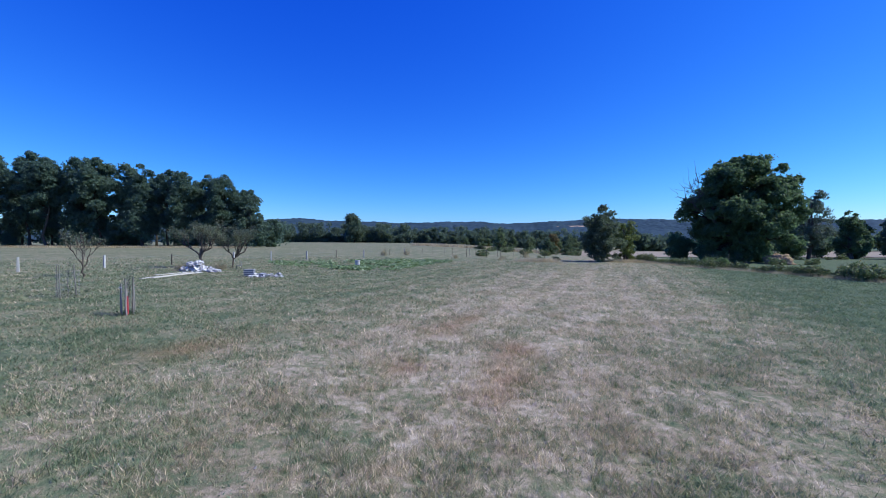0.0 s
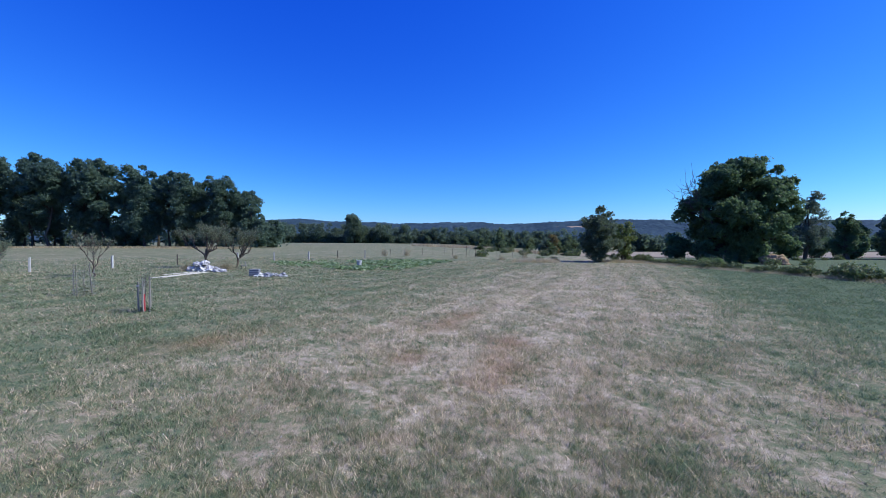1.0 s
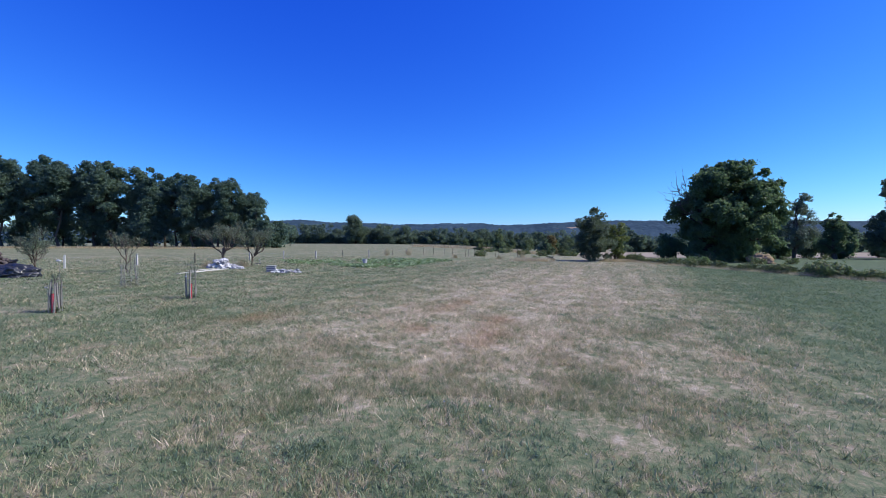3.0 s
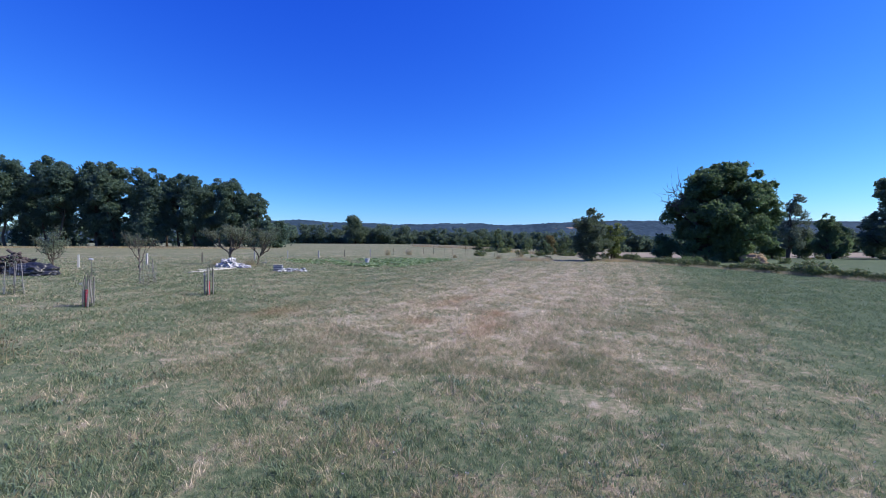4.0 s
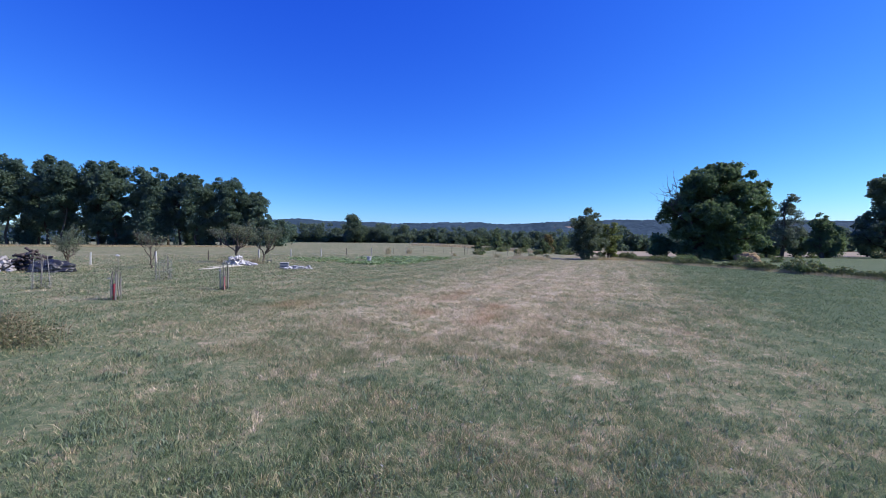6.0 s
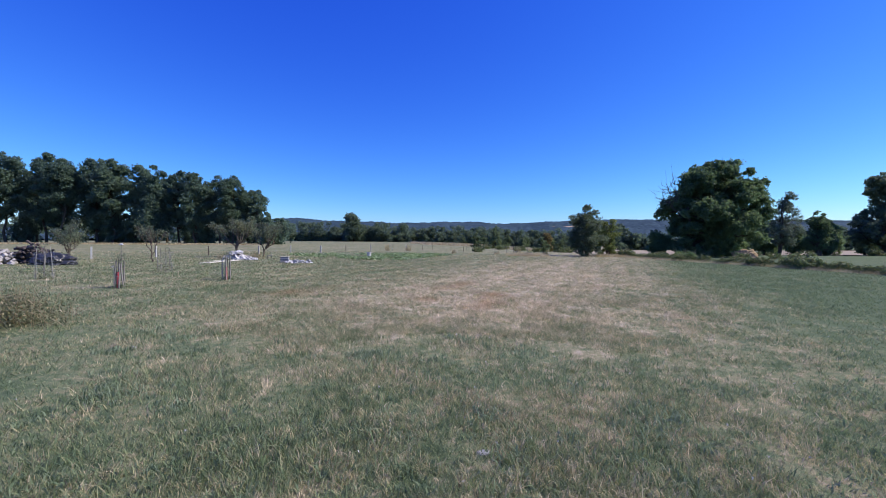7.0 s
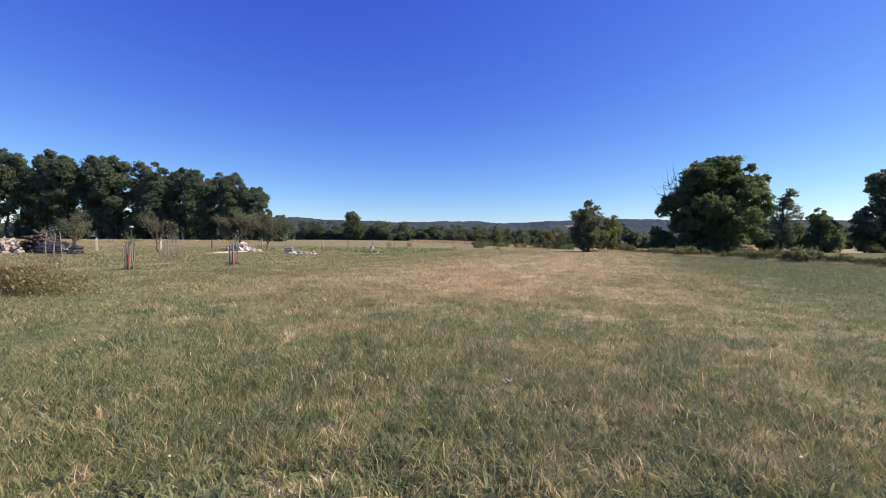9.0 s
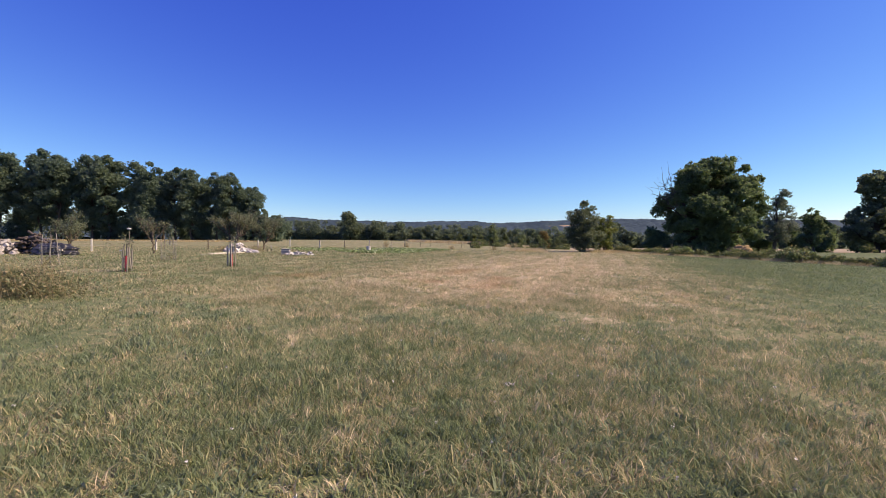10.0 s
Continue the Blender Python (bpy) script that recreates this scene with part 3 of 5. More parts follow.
for bx, by, bs, bt in ((55.0, 82, 0.72, 40), (88, 106, 1.0, 15), (100, 112, 1.15, 95), (113, 116, 1.1, 170), (126, 118, 1.25, 250), (140, 120, 1.2, 330), (76, 104, 0.6, 200), (82.0, 84, 0.85, 130), (98, 84, 1.3, 210), (104, 80, 1.5, 10), (60, 95, 0.9, 80), (87, 90, 1.0, 300), (94, 74, 0.8, 150), (37, 66, 0.6, 60)):
    place_copy(bushy, bx, by, bs, bt)


# ---- woodland edge ----
def woodland():
    rng = np.random.default_rng(31)
    lab = "tall dark woodland oak at the wood's edge"
    grp = "trees along the wood's edge"
    kinds = []
    spots = [(-112.5, 104, 23.0), (-104, 106, 23.2), (-97, 103, 21.0), (-90.5, 106, 22.0)]
    bases = (6.5, 5.0, 7.5, 3.5)
    for k, (x, y, h) in enumerate(spots):
        b, w = bases[k], (5.6, 6.2, 5.2, 6.0)[k]
        lv = (b, b + 0.16 * (h - b), b + 0.4 * (h - b), b + 0.62 * (h - b), b + 0.8 * (h - b), b + 0.93 * (h - b), h + 0.5)
        one, two = ((w * q * rng.uniform(0.82, 1.15) for q in (0.5, 0.85, 1.0, 0.95, 0.82, 0.56, 0.22)) for _ in range(2))
        lobes = outline_lobes(rng, 84, lv, [-q for q in one], list(two), 0.8, 1.7, 0.9)
        kinds.append(tree("woodland_tree", x, y, 40 + k, h, 5.2, b, lab, "tree", grp, leaf=M_WOOD, three=True, lobes=lobes, per_area=175, size=0.40, trunk_r=0.26))
    bushes = tree("woodland_tree", -46.5, 103, 47, 10.5, 4.2, 0.4, "lower bushy tree closing the wood's corner", "tree", grp, leaf=M_WOOD, three=True, lobes=outline_lobes(rng, 46, (0.3, 2.0, 5.0, 8.0, 10.0, 11.0), (-3.0, -3.8, -4.0, -3.0, -1.6, -0.4), (3.0, 3.9, 4.0, 2.8, 1.5, 0.4), 0.6, 1.2), per_area=240, size=0.40, trunk_r=0.2)
    more = [(-122, 103, 22), (-130, 105, 23), (-139, 104, 22), (-84.5, 103, 20.8), (-79, 106, 20.2), (-68.5, 105, 18.6), (-63, 103, 18.0), (-58, 105, 17.4), (-53.5, 103, 17.2), (-49.0, 106, 14.2),
            (-147, 106, 22)]
    for x, y, h in more:
        k = int(rng.integers(0, 4))
        place_copy(kinds[k], x, y, h / spots[k][2], rng.uniform(0, 360), 1.02)
    spire = [(rng.normal() * 0.5, rng.normal() * 0.5, z, 3.3 * (1 - (z - 4) / 17.5) + 0.35) for z in np.arange(4.5, 20.2, 1.5)]
    spire += [(2.2 * math.cos(a) * (1 - (z - 4) / 20), 2.2 * math.sin(a) * (1 - (z - 4) / 20), z, 1.6 * (1 - (z - 4) / 22)) for z, a in zip(np.arange(4, 17, 1.0), np.arange(0, 40, 2.4))]
    tree("woodland_tree", -73.2, 102.6, 48, 21.0, 4, 4, "pointed dark tree rising from the wood's edge", "tree", grp, leaf=M_WOOD, three=True, lobes=spire, per_area=300, size=0.40, trunk_r=0.28)
    for x in np.arange(-140, -48, 10.5):  # the second row
        k = int(rng.integers(0, 4))
        h = np.interp(x, (-140, -90, -50), (21, 20, 14)) * rng.uniform(0.85, 1.0)
        place_copy(kinds[k], x + rng.uniform(-2, 2), 115 + rng.uniform(-3, 4), h / spots[k][2], rng.uniform(0, 360), 1.05)
    for x, s in ((-61, 0.62), (-55, 0.8), (-51, 0.95), (-70, 0.5), (-77, 0.55), (-86, 0.42), (-93, 0.36), (-118, 0.45), (-64, 0.75), (-44.6, 0.72), (-126, 0.4), (-108, 0.3), (-100, 0.3), (-82, 0.5), (-84.5, 0.95), (-80, 0.8), (-88, 0.8), (-112, 0.7)):
        place_copy(bushes, x, 107 + rng.uniform(-3, 5), s, rng.uniform(0, 360), 1.1)


woodland()


def wood_belt(name, crowns, label, leaf, seed, n_leaf, size):
    """A far wood: many crowns with their trunks, nobody could count them. One object."""
    rng = np.random.default_rng(seed)
    pts, faces = [], []
    for x, y, h, r in crowns:
        z0 = ground_z(x, y)
        lob = [(x + rng.normal() * r * 0.5, y + rng.normal() * r * 0.4, z0 + h * q, r * rng.uniform(0.38, 0.55)) for q in (0.12, 0.25, 0.4, 0.55, 0.68, 0.8, 0.86)]
        lob.append((x, y, z0 + h * 0.9, r * 0.35))
        p, q = lobe_leaves(rng, lob, n_leaf / 8 / (0.25 * r * r), 0.4, 0.2)
        pts.append(p), faces.append(q)
    v, f = leaf_quads(rng, np.vstack(pts), size * 1.25, face=np.vstack(faces), three=True)
    ob = put(name, mesh_np(name, v, f), leaf)
    return tagged(ob, label, "woods", kind="stuff")


def far_woods():
    rng = np.random.default_rng(61)
    c = []
    for x in np.arange(-150, 75, 3.3):
        px = x / 262
        h = 12.6 if px < -0.24 else 11.4
        c.append((x + rng.uniform(-1.5, 1.5), 262 + rng.uniform(-5, 12), h * rng.uniform(0.66, 1.06), 4.8 * rng.uniform(0.8, 1.2)))
    under = [(x + rng.uniform(-1, 1), 124 + rng.uniform(-3, 6), rng.uniform(6, 9.5), 3.6) for x in np.arange(-195, -46, 3.4)]
    for x in np.arange(-150, 60, 2.6):
        c.append((x + rng.uniform(-1, 1), 259 + rng.uniform(-2, 3), rng.uniform(3.5, 6.5), 3.2))
    wood_belt("understory", under, "dark undergrowth filling the wood behind its first trees", M_WOOD, 64, 420, 0.7)
    wood_belt("far_woods", c, "dark belt of woodland across the far end of the meadow", M_FARWOOD, 62, 900, 0.8)
    c = []
    for x in np.arange(20, 560, 8.0):
        c.append((x + rng.uniform(-3, 3), 430 + rng.uniform(-20, 50), 14 * rng.uniform(0.7, 1.15), 6 * rng.uniform(0.8, 1.2)))
    for x in np.arange(46, 270, 3.6):
        h = 4.5 + 6.5 * smooth(0.5 + 0.9 * math.sin(x / 9.5) + 0.5 * math.sin(x / 3.7))
        c.append((x + rng.uniform(-1.5, 1.5), 184 + rng.uniform(-3, 10), h * rng.uniform(0.8, 1.15), 3.6 * rng.uniform(0.8, 1.2)))
    for x in np.arange(60, 420, 9.0):
        c.append((x + rng.uniform(-3, 3), 300 + rng.uniform(-20, 30), 9 * rng.uniform(0.5, 1.15), 5 * rng.uniform(0.8, 1.2)))
    wood_belt("valley_woods", c, "woodland filling the valley beyond the fields", M_FARWOOD, 63, 620, 1.1)
    # the forest on the hills: a canopy of rounded crowns, one dome beside another
    X, Y = np.meshgrid(np.arange(-1250, 1500, 6.5), np.arange(600, 1540, 8.5))
    X, Y = X + rng.uniform(-1.5, 1.5, X.shape), Y + rng.uniform(-1.5, 1.5, X.shape)
    top = np.zeros(X.shape)
    for size, tall in ((15.0, 9.0), (10.0, 7.0)):
        gx, gy = np.floor(X / size).astype(int), np.floor(Y / size).astype(int)
        for ox in (-1, 0, 1):
            for oy in (-1, 0, 1):
                cx, cy = gx + ox, gy + oy
                mx = (cx + 0.15 + 0.7 * CELLS[cx % 256, cy % 256]) * size
                my = (cy + 0.15 + 0.7 * CELLS[cy % 256, cx % 256]) * size
                hh = tall * (0.6 + 0.6 * CELLS[(cx + 91) % 256, cy % 256])
                d = np.hypot(X - mx, Y - my) / (size * 0.62)
                top = np.maximum(top, hh * np.sqrt(np.clip(1 - d * d, 0, 1)))
    clear = ((X - 405) / 60) ** 2 + ((Y - 1310) / 35) ** 2 < 1
    Z = land(X, Y) + np.where(clear, -3.0, top)
    ny, nx = X.shape
    i = (np.arange(ny - 1)[:, None] * nx + np.arange(nx - 1)[None, :]).ravel()
    ob = put("ridge_woods", mesh_np("ridge_woods", np.stack([X, Y, Z], -1).reshape(-1, 3), np.stack([i, i + 1, i + nx + 1, i + nx], 1)), M_HAZED_RIDGE)
    tagged(ob, "forest covering the distant hills, haze blue put into its colour", "woods", kind="stuff")


far_woods()
lone = tree("oak_tree", -53.6, 254, 71, 16.0, 6.8, 0.4, "tall round oak standing out of the far wood", "tree", leaf=M_FARWOOD, n_lobes=30, per_area=110, size=0.8, trunk_r=0.4)

# bushes and small trees in the hollow behind the vegetable garden
hollow = tree("small_tree", 16, 118, 81, 6.5, 3.0, 0.2, "small green tree in the hollow behind the garden", "tree", "small trees in the hollow", leaf=M_HOLLOW, three=True, lobes=outline_lobes(np.random.default_rng(24), 40, (0.2, 1.5, 3.5, 5.2, 6.6), (-1.9, -2.5, -2.3, -1.5, -0.3), (2.0, 2.6, 2.2, 1.3, 0.3), 0.4, 0.8), per_area=190, size=0.34, trunk_r=0.12)
rng_h = np.random.default_rng(82)
for hx, hy, hs in ((11, 126, 0.62), (14.5, 138, 0.8), (19, 132, 0.66), (23, 140, 0.85), (26, 128, 0.6), (29.5, 142, 0.8), (33, 132, 0.72), (41, 150, 0.95), (22, 108, 0.42), (27, 105, 0.4), (48, 160, 1.0), (8, 150, 0.7), (36, 122, 0.6), (31, 118, 0.5), (44, 140, 0.9)):
    place_copy(hollow, hx, hy, hs * rng_h.uniform(0.8, 1.1), rng_h.uniform(0, 360), 1.4)
tree("small_tree", 38.5, 148, 84, 6.6, 2.8, 0.3, "small tree with orange-brown turning leaves", "tree", leaf=M_ORANGE, n_lobes=16, per_area=200, size=0.5, trunk_r=0.16)


# ---- shrubs, hedge ----
def shrub(name, x, y, seed, height, radius, label, group="", leaf=M_HEDGE, n=2100, size=0.12, category="shrub"):
    rng = np.random.default_rng(seed)
    r = root(name, x, y, label, category, group)
    tb = Tubes()
    lobes = []
    for k in range(9):
        a, d = rng.uniform(0, 6.28), radius * rng.uniform(0.1, 0.75)
        lobes.append((d * math.cos(a), d * math.sin(a), height * rng.uniform(0.08, 0.68), radius * rng.uniform(0.32, 0.5)))
        tb.add(bent(rng, (0.1 * math.cos(a), 0.1 * math.sin(a), -0.05), lobes[-1][:3], 4, 0.06), np.array((0.025, 0.02, 0.014, 0.006)), 4)
    for k in range(14):
        a = rng.uniform(0, 6.28)
        s = np.array((radius * 0.6 * math.cos(a), radius * 0.6 * math.sin(a), height * 0.3))
        tb.add(bent(rng, s, s * (1, 1, 0) + np.array((rng.normal() * 0.15, rng.normal() * 0.15, height * rng.uniform(0.8, 1.25))), 4, 0.05), np.array((0.01, 0.008, 0.006, 0.003)), 3)
    tagged(put("stem", tb.mesh("stem"), M_DEADWOOD, r), kind="stuff")
    pts, face = lobe_leaves(rng, lobes, n / 9 / (0.16 * radius * radius), 0.45, 0.15)
    keep = pts[:, 2] > 0.02
    v, f = leaf_quads(rng, pts[keep], size * 1.15, face=face[keep], three=True)
    put("foliage", mesh_np("foliage", v, f), leaf, r)
    return r


def hedge():
    rng = np.random.default_rng(91)
    grp = "shrubs of the hedge"
    lab = "unkempt green hedge shrub with dry grass through it"
    kinds = [shrub("hedge_shrub", 27.3, 57.2, 92, 1.1, 1.0, lab, grp), shrub("hedge_shrub", 28.9, 45.6, 93, 0.9, 1.1, lab, grp), shrub("hedge_shrub", 31.8, 36.6, 94, 0.8, 1.1, lab, grp)]
    line = np.array(((26.6, 60.0), (28.3, 51.0), (29.2, 46.0), (31.8, 37.0), (32.8, 31.0), (33.4, 24.0)))
    seg = np.concatenate([[0], np.cumsum(np.hypot(*np.diff(line, axis=0).T))])
    for s in np.arange(0.8, seg[-1], 1.1):
        x, y = np.interp(s, seg, line[:, 0]), np.interp(s, seg, line[:, 1])
        k = int(rng.integers(0, 3))
        big = 1.2 if 29 < y < 37 else 0.92 if y > 46 else 0.85
        place_copy(kinds[k], x + rng.normal() * 0.3 + 0.5, y + rng.normal() * 0.3, big * rng.uniform(0.5, 1.25), rng.uniform(0, 360))


hedge()
for bx, by, bs in ((29.9, 46.6, 61), (30.6, 46.0, 62)):
    shrub("hedge_shrub", bx, by, bs, 1.35, 0.95, "fresh bright-green bush standing out of the hedge", "", M_FRESH, 2400, 0.11)


# ---- grass ----
def blades(rng, x, y, height, width, lean, parts):
    """Grass blades rooted at x, y; near ones bend in two pieces."""
    n = len(x)
    z = land(x, y) + 0.0
    a = rng.uniform(0, 2 * math.pi, n)
    side = np.stack([np.cos(a), np.sin(a), np.zeros(n)], 1) * (width * 0.5)[:, None]
    b = rng.uniform(0, 2 * math.pi, n)
    out = np.stack([np.cos(b), np.sin(b), np.zeros(n)], 1) * (lean * height)[:, None]
    up = np.array((0, 0, 1.0)) * height[:, None]
    p = np.stack([x, y, z - 0.005], 1)
    if parts == 1:
        v = np.stack([p - side, p + side, p + up + out], 1).reshape(-1, 3)
        return v, np.arange(n * 3).reshape(n, 3)
    m = p + up * 0.6 + out * 0.35
    v = np.stack([p - side, p + side, m + side * 0.8, m - side * 0.8, p + up * (1 - 0.15 * lean[:, None]) + out], 1).reshape(-1, 3)
    o = np.arange(n)[:, None] * 5
    f = np.concatenate([o + np.array((0, 1, 2)), o + np.array((0, 2, 3)), o + np.array((3, 2, 4))], 0)
    return v, f


def lumps(x, y, size):
    """Smooth random values from 0 to 1 over the ground, in cells of that size."""
    gx, gy = x / size, y / size
    ix, iy = np.floor(gx).astype(int), np.floor(gy).astype(int)
    fx, fy = gx - ix, gy - iy
    fx, fy = fx * fx * (3 - 2 * fx), fy * fy * (3 - 2 * fy)
    a, b = CELLS[ix % 256, iy % 256], CELLS[(ix + 1) % 256, iy % 256]
    c, d = CELLS[ix % 256, (iy + 1) % 256], CELLS[(ix + 1) % 256, (iy + 1) % 256]
    return (a + (b - a) * fx) * (1 - fy) + (c + (d - c) * fx) * fy


def fan(rng, n, r0, r1, power=1.0, behind=0.22, start=0.0):
    """Places round the walk's end, and a share of them round its start, thinning out with distance and, softly, behind."""
    t = rng.uniform(0, 1, n)
    r = r0 * (r1 / r0) ** (t ** power)
    a = np.where(rng.uniform(0, 1, n) < behind, rng.uniform(-math.pi, math.pi, n), rng.normal(size=n) * 0.12 + rng.uniform(radians(-50), radians(50), n))
    first = rng.uniform(0, 1, n) < start
    return np.where(first, 0.0, -0.4) + r * np.sin(a), np.where(first, 0.0, -6.6) + r * np.cos(a), r


def meadow_grass():
    rng = np.random.default_rng(101)
    # bent blades close to the walk's end
    x, y, r = fan(rng, 150000, 1.9, 9.0, 0.95, 0.1)
    keep = rng.uniform(0, 1, len(x)) < 1 - smooth((r - 5.0) / 4)
    rc, ac = np.abs(rng.normal(size=24000)) * 1.6 + 0.3 * rng.uniform(0, 1, 24000), rng.uniform(0, 6.283, 24000)
    x, y = np.concatenate([x[keep], -0.4 + rc * np.sin(ac)]), np.concatenate([y[keep], -6.6 + rc * np.cos(ac)])
    g = 0.5 * lumps(x, y, 0.13) + 0.5 * lumps(x + 40, y, 0.5)
    keep = rng.uniform(0, 1, len(x)) < 0.15 + 1.5 * g
    x, y, g = x[keep], y[keep], g[keep]
    h = (rng.gamma(5.0, 0.0095, len(x)) + 0.015) * (0.3 + 1.5 * g)
    v, f = blades(rng, x, y, h, rng.uniform(0.005, 0.013, len(x)), rng.uniform(0.2, 1.5, len(x)), 2)
    ob = put("meadow_grass", mesh_np("meadow_grass", v, f), M_BLADES)
    tagged(ob, "short mown grass, green and straw-coloured blades mixed", "grass", kind="stuff")
    # the sward ahead: shorter, denser in clumps, with thin places between them
    x, y, r = fan(rng, 1250000, 3.4, 60.0, 0.92, 0.05, 0.55)
    g = 0.45 * lumps(x, y, 0.11) + 0.25 * lumps(x + 17, y + 9, 0.28) + 0.3 * lumps(x + 40, y, 0.8)
    keep = rng.uniform(0, 1, len(x)) < np.clip((g - 0.22) * 2.3, 0.06, 1)
    x, y, r, g = x[keep], y[keep], r[keep], g[keep]
    h = (rng.gamma(4.0, 0.0105, len(x)) + 0.014) * (0.3 + 1.5 * g)
    v, f = blades(rng, x, y, h, np.clip(r * 0.0013, 0.007, 0.05) * rng.uniform(0.5, 1.5, len(x)), rng.uniform(0.2, 1.5, len(x)), 1)
    ob = put("meadow_grass", mesh_np("meadow_grass", v, f), M_BLADES)
    tagged(ob, "short dry and green meadow grass stretching ahead", "grass", kind="stuff")


meadow_grass()


def tufts():
    """Greener tufts and weed rosettes that stand out of the mown grass."""
    rng = np.random.default_rng(111)
    xs, ys, hs = [], [], []
    cx, cy, r = fan(rng, 560, 2.4, 22.0, 1.0)
    px, py, r = fan(rng, 60, 3.0, 20.0, 1.1)
    cx = np.concatenate([cx, np.repeat(px, 11) + rng.normal(size=660) * 0.24])
    cy = np.concatenate([cy, np.repeat(py, 11) + rng.normal(size=660) * 0.24])
    known = np.repeat(np.array(((8.01, 10.68), (8.14, 9.32), (-4.72, 7.61), (-5.03, 6.48), (-3.07, 7.34), (-2.04, 4.36), (-1.60, 1.64), (-1.83, 1.46), (-5.97, 1.43), (-1.68, 1.54), (0.77, -2.79), (-4.62, -0.34), (-1.65, -2.89), (-0.22, -3.09), (-0.78, 3.56), (8.04, 11.25))), 9, 0)
    known = known + rng.normal(size=known.shape) * 0.13
    cx, cy = np.concatenate([cx, known[:, 0]]), np.concatenate([cy, known[:, 1]])
    for a, b in zip(cx, cy):
        k = int(rng.integers(12, 36))
        s = rng.uniform(0.04, 0.13)
        xs.append(a + rng.normal(size=k) * s), ys.append(b + rng.normal(size=k) * s)
        hs.append(rng.uniform(0.045, 0.11, k) * rng.uniform(0.6, 1.2) * (0.65 if b > 3 else 1.0))
    x, y, h = np.concatenate(xs), np.concatenate(ys), np.concatenate(hs)
    v, f = blades(rng, x, y, h, rng.uniform(0.008, 0.022, len(x)), rng.uniform(0.3, 1.3, len(x)), 2)
    ob = put("grass_tufts", mesh_np("grass_tufts", v, f), M_TUFT)
    tagged(ob, "longer green grass tufts and weeds in the mown meadow", "grass", kind="stuff")


tufts()


def dead_grass():
    """Flattened bleached mats of cut grass."""
    rng = np.random.default_rng(115)
    spots = np.array(((-0.97, 5.77), (3.88, 6.08), (0.11, 5.29), (-3.08, 5.24), (1.82, 8.91), (0.05, -1.83), (-3.11, 5.18), (-0.65, 2.41)))
    p = np.repeat(spots, 260, 0)
    p = p + rng.normal(size=p.shape) * np.array((0.13, 0.09))
    n = len(p)
    v, f = blades(rng, p[:, 0], p[:, 1], rng.uniform(0.015, 0.04, n), rng.uniform(0.005, 0.010, n), rng.uniform(2.0, 4.5, n), 2)
    tagged(put("dead_grass", mesh_np("dead_grass", v, f), M_STRAW), "flattened bleached mats of cut grass on the meadow", "grass", kind="stuff")


dead_grass()


def straw_line(name, xs, ys, seed, height, n, label, width=0.03, wide=0.6):
    rng = np.random.default_rng(seed)
    t = rng.uniform(0, 1, n)
    x = np.interp(t, np.linspace(0, 1, len(xs)), xs) + rng.normal(size=n) * 0.5
    y = np.interp(t, np.linspace(0, 1, len(ys)), ys) + rng.normal(size=n) * wide
    v, f = blades(rng, x, y, height * rng.uniform(0.5, 1.1, n), np.full(n, width), rng.uniform(0.1, 0.9, n), 1)
    tagged(put(name, mesh_np(name, v, f), M_STRAW), label, "grass", kind="stuff")


straw_line("tall_dry_grass", (-150, -44), (94.5, 94.5), 121, 0.42, 34000, "strip of tall bleached grass along the wood's edge", 0.09, 2.2)
straw_line("tall_dry_grass", (-12, 30), (170, 118), 122, 1.1, 15000, "bleached tall grass at the far end of the meadow", 0.12, 2.5)
straw_line("tall_dry_grass", (9.5, 14.5), (53, 54), 123, 0.6, 2600, "bleached tall grass beside the vegetable garden", 0.03)
straw_line("tall_dry_grass", (26.0, 28, 31.5, 33), (59, 47, 36, 26), 124, 0.38, 5000, "dry grass along the foot of the hedge", 0.02)
straw_line("tall_dry_grass", (22, 27), (57, 56), 125, 0.5, 1800, "dry grass under the field trees", 0.03)


# ---- fence and garden ----
def box_bm(sx, sy, sz, bevel=0.01, taper=1.0):
    """A block standing on z = 0, with softened edges."""
    bm = bmesh.new()
    bmesh.ops.create_cube(bm, size=1.0)
    for v in bm.verts:
        k = taper if v.co.z > 0 else 1.0
        v.co = Vector((v.co.x * sx * k, v.co.y * sy * k, (v.co.z + 0.5) * sz))
    if bevel:
        bmesh.ops.bevel(bm, geom=list(bm.edges), offset=bevel, segments=2, affect="EDGES", profile=0.6)
    return bm


def lumpy_bm(seed, sx, sy, sz, rough=0.25, sub=3, freq=1.6, flat=True):
    """A crumpled rounded body that sits on z = 0."""
    bm = bmesh.new()
    bmesh.ops.create_icosphere(bm, subdivisions=sub, radius=1.0)
    off = Vector((seed * 7.3, seed * 3.1, seed * 1.7))
    for v in bm.verts:
        n = v.co.normalized()
        d = 1 + rough * (noise.noise(n * freq + off) + 0.5 * noise.noise(n * freq * 2.7 + off) + 0.3 * noise.noise(n * freq * 6 + off))
        p = n * d
        z = max(p.z, -0.25) if flat else p.z
        v.co = Vector((p.x * sx, p.y * sy, (z + (0.25 if flat else 0)) * sz))
    return bm


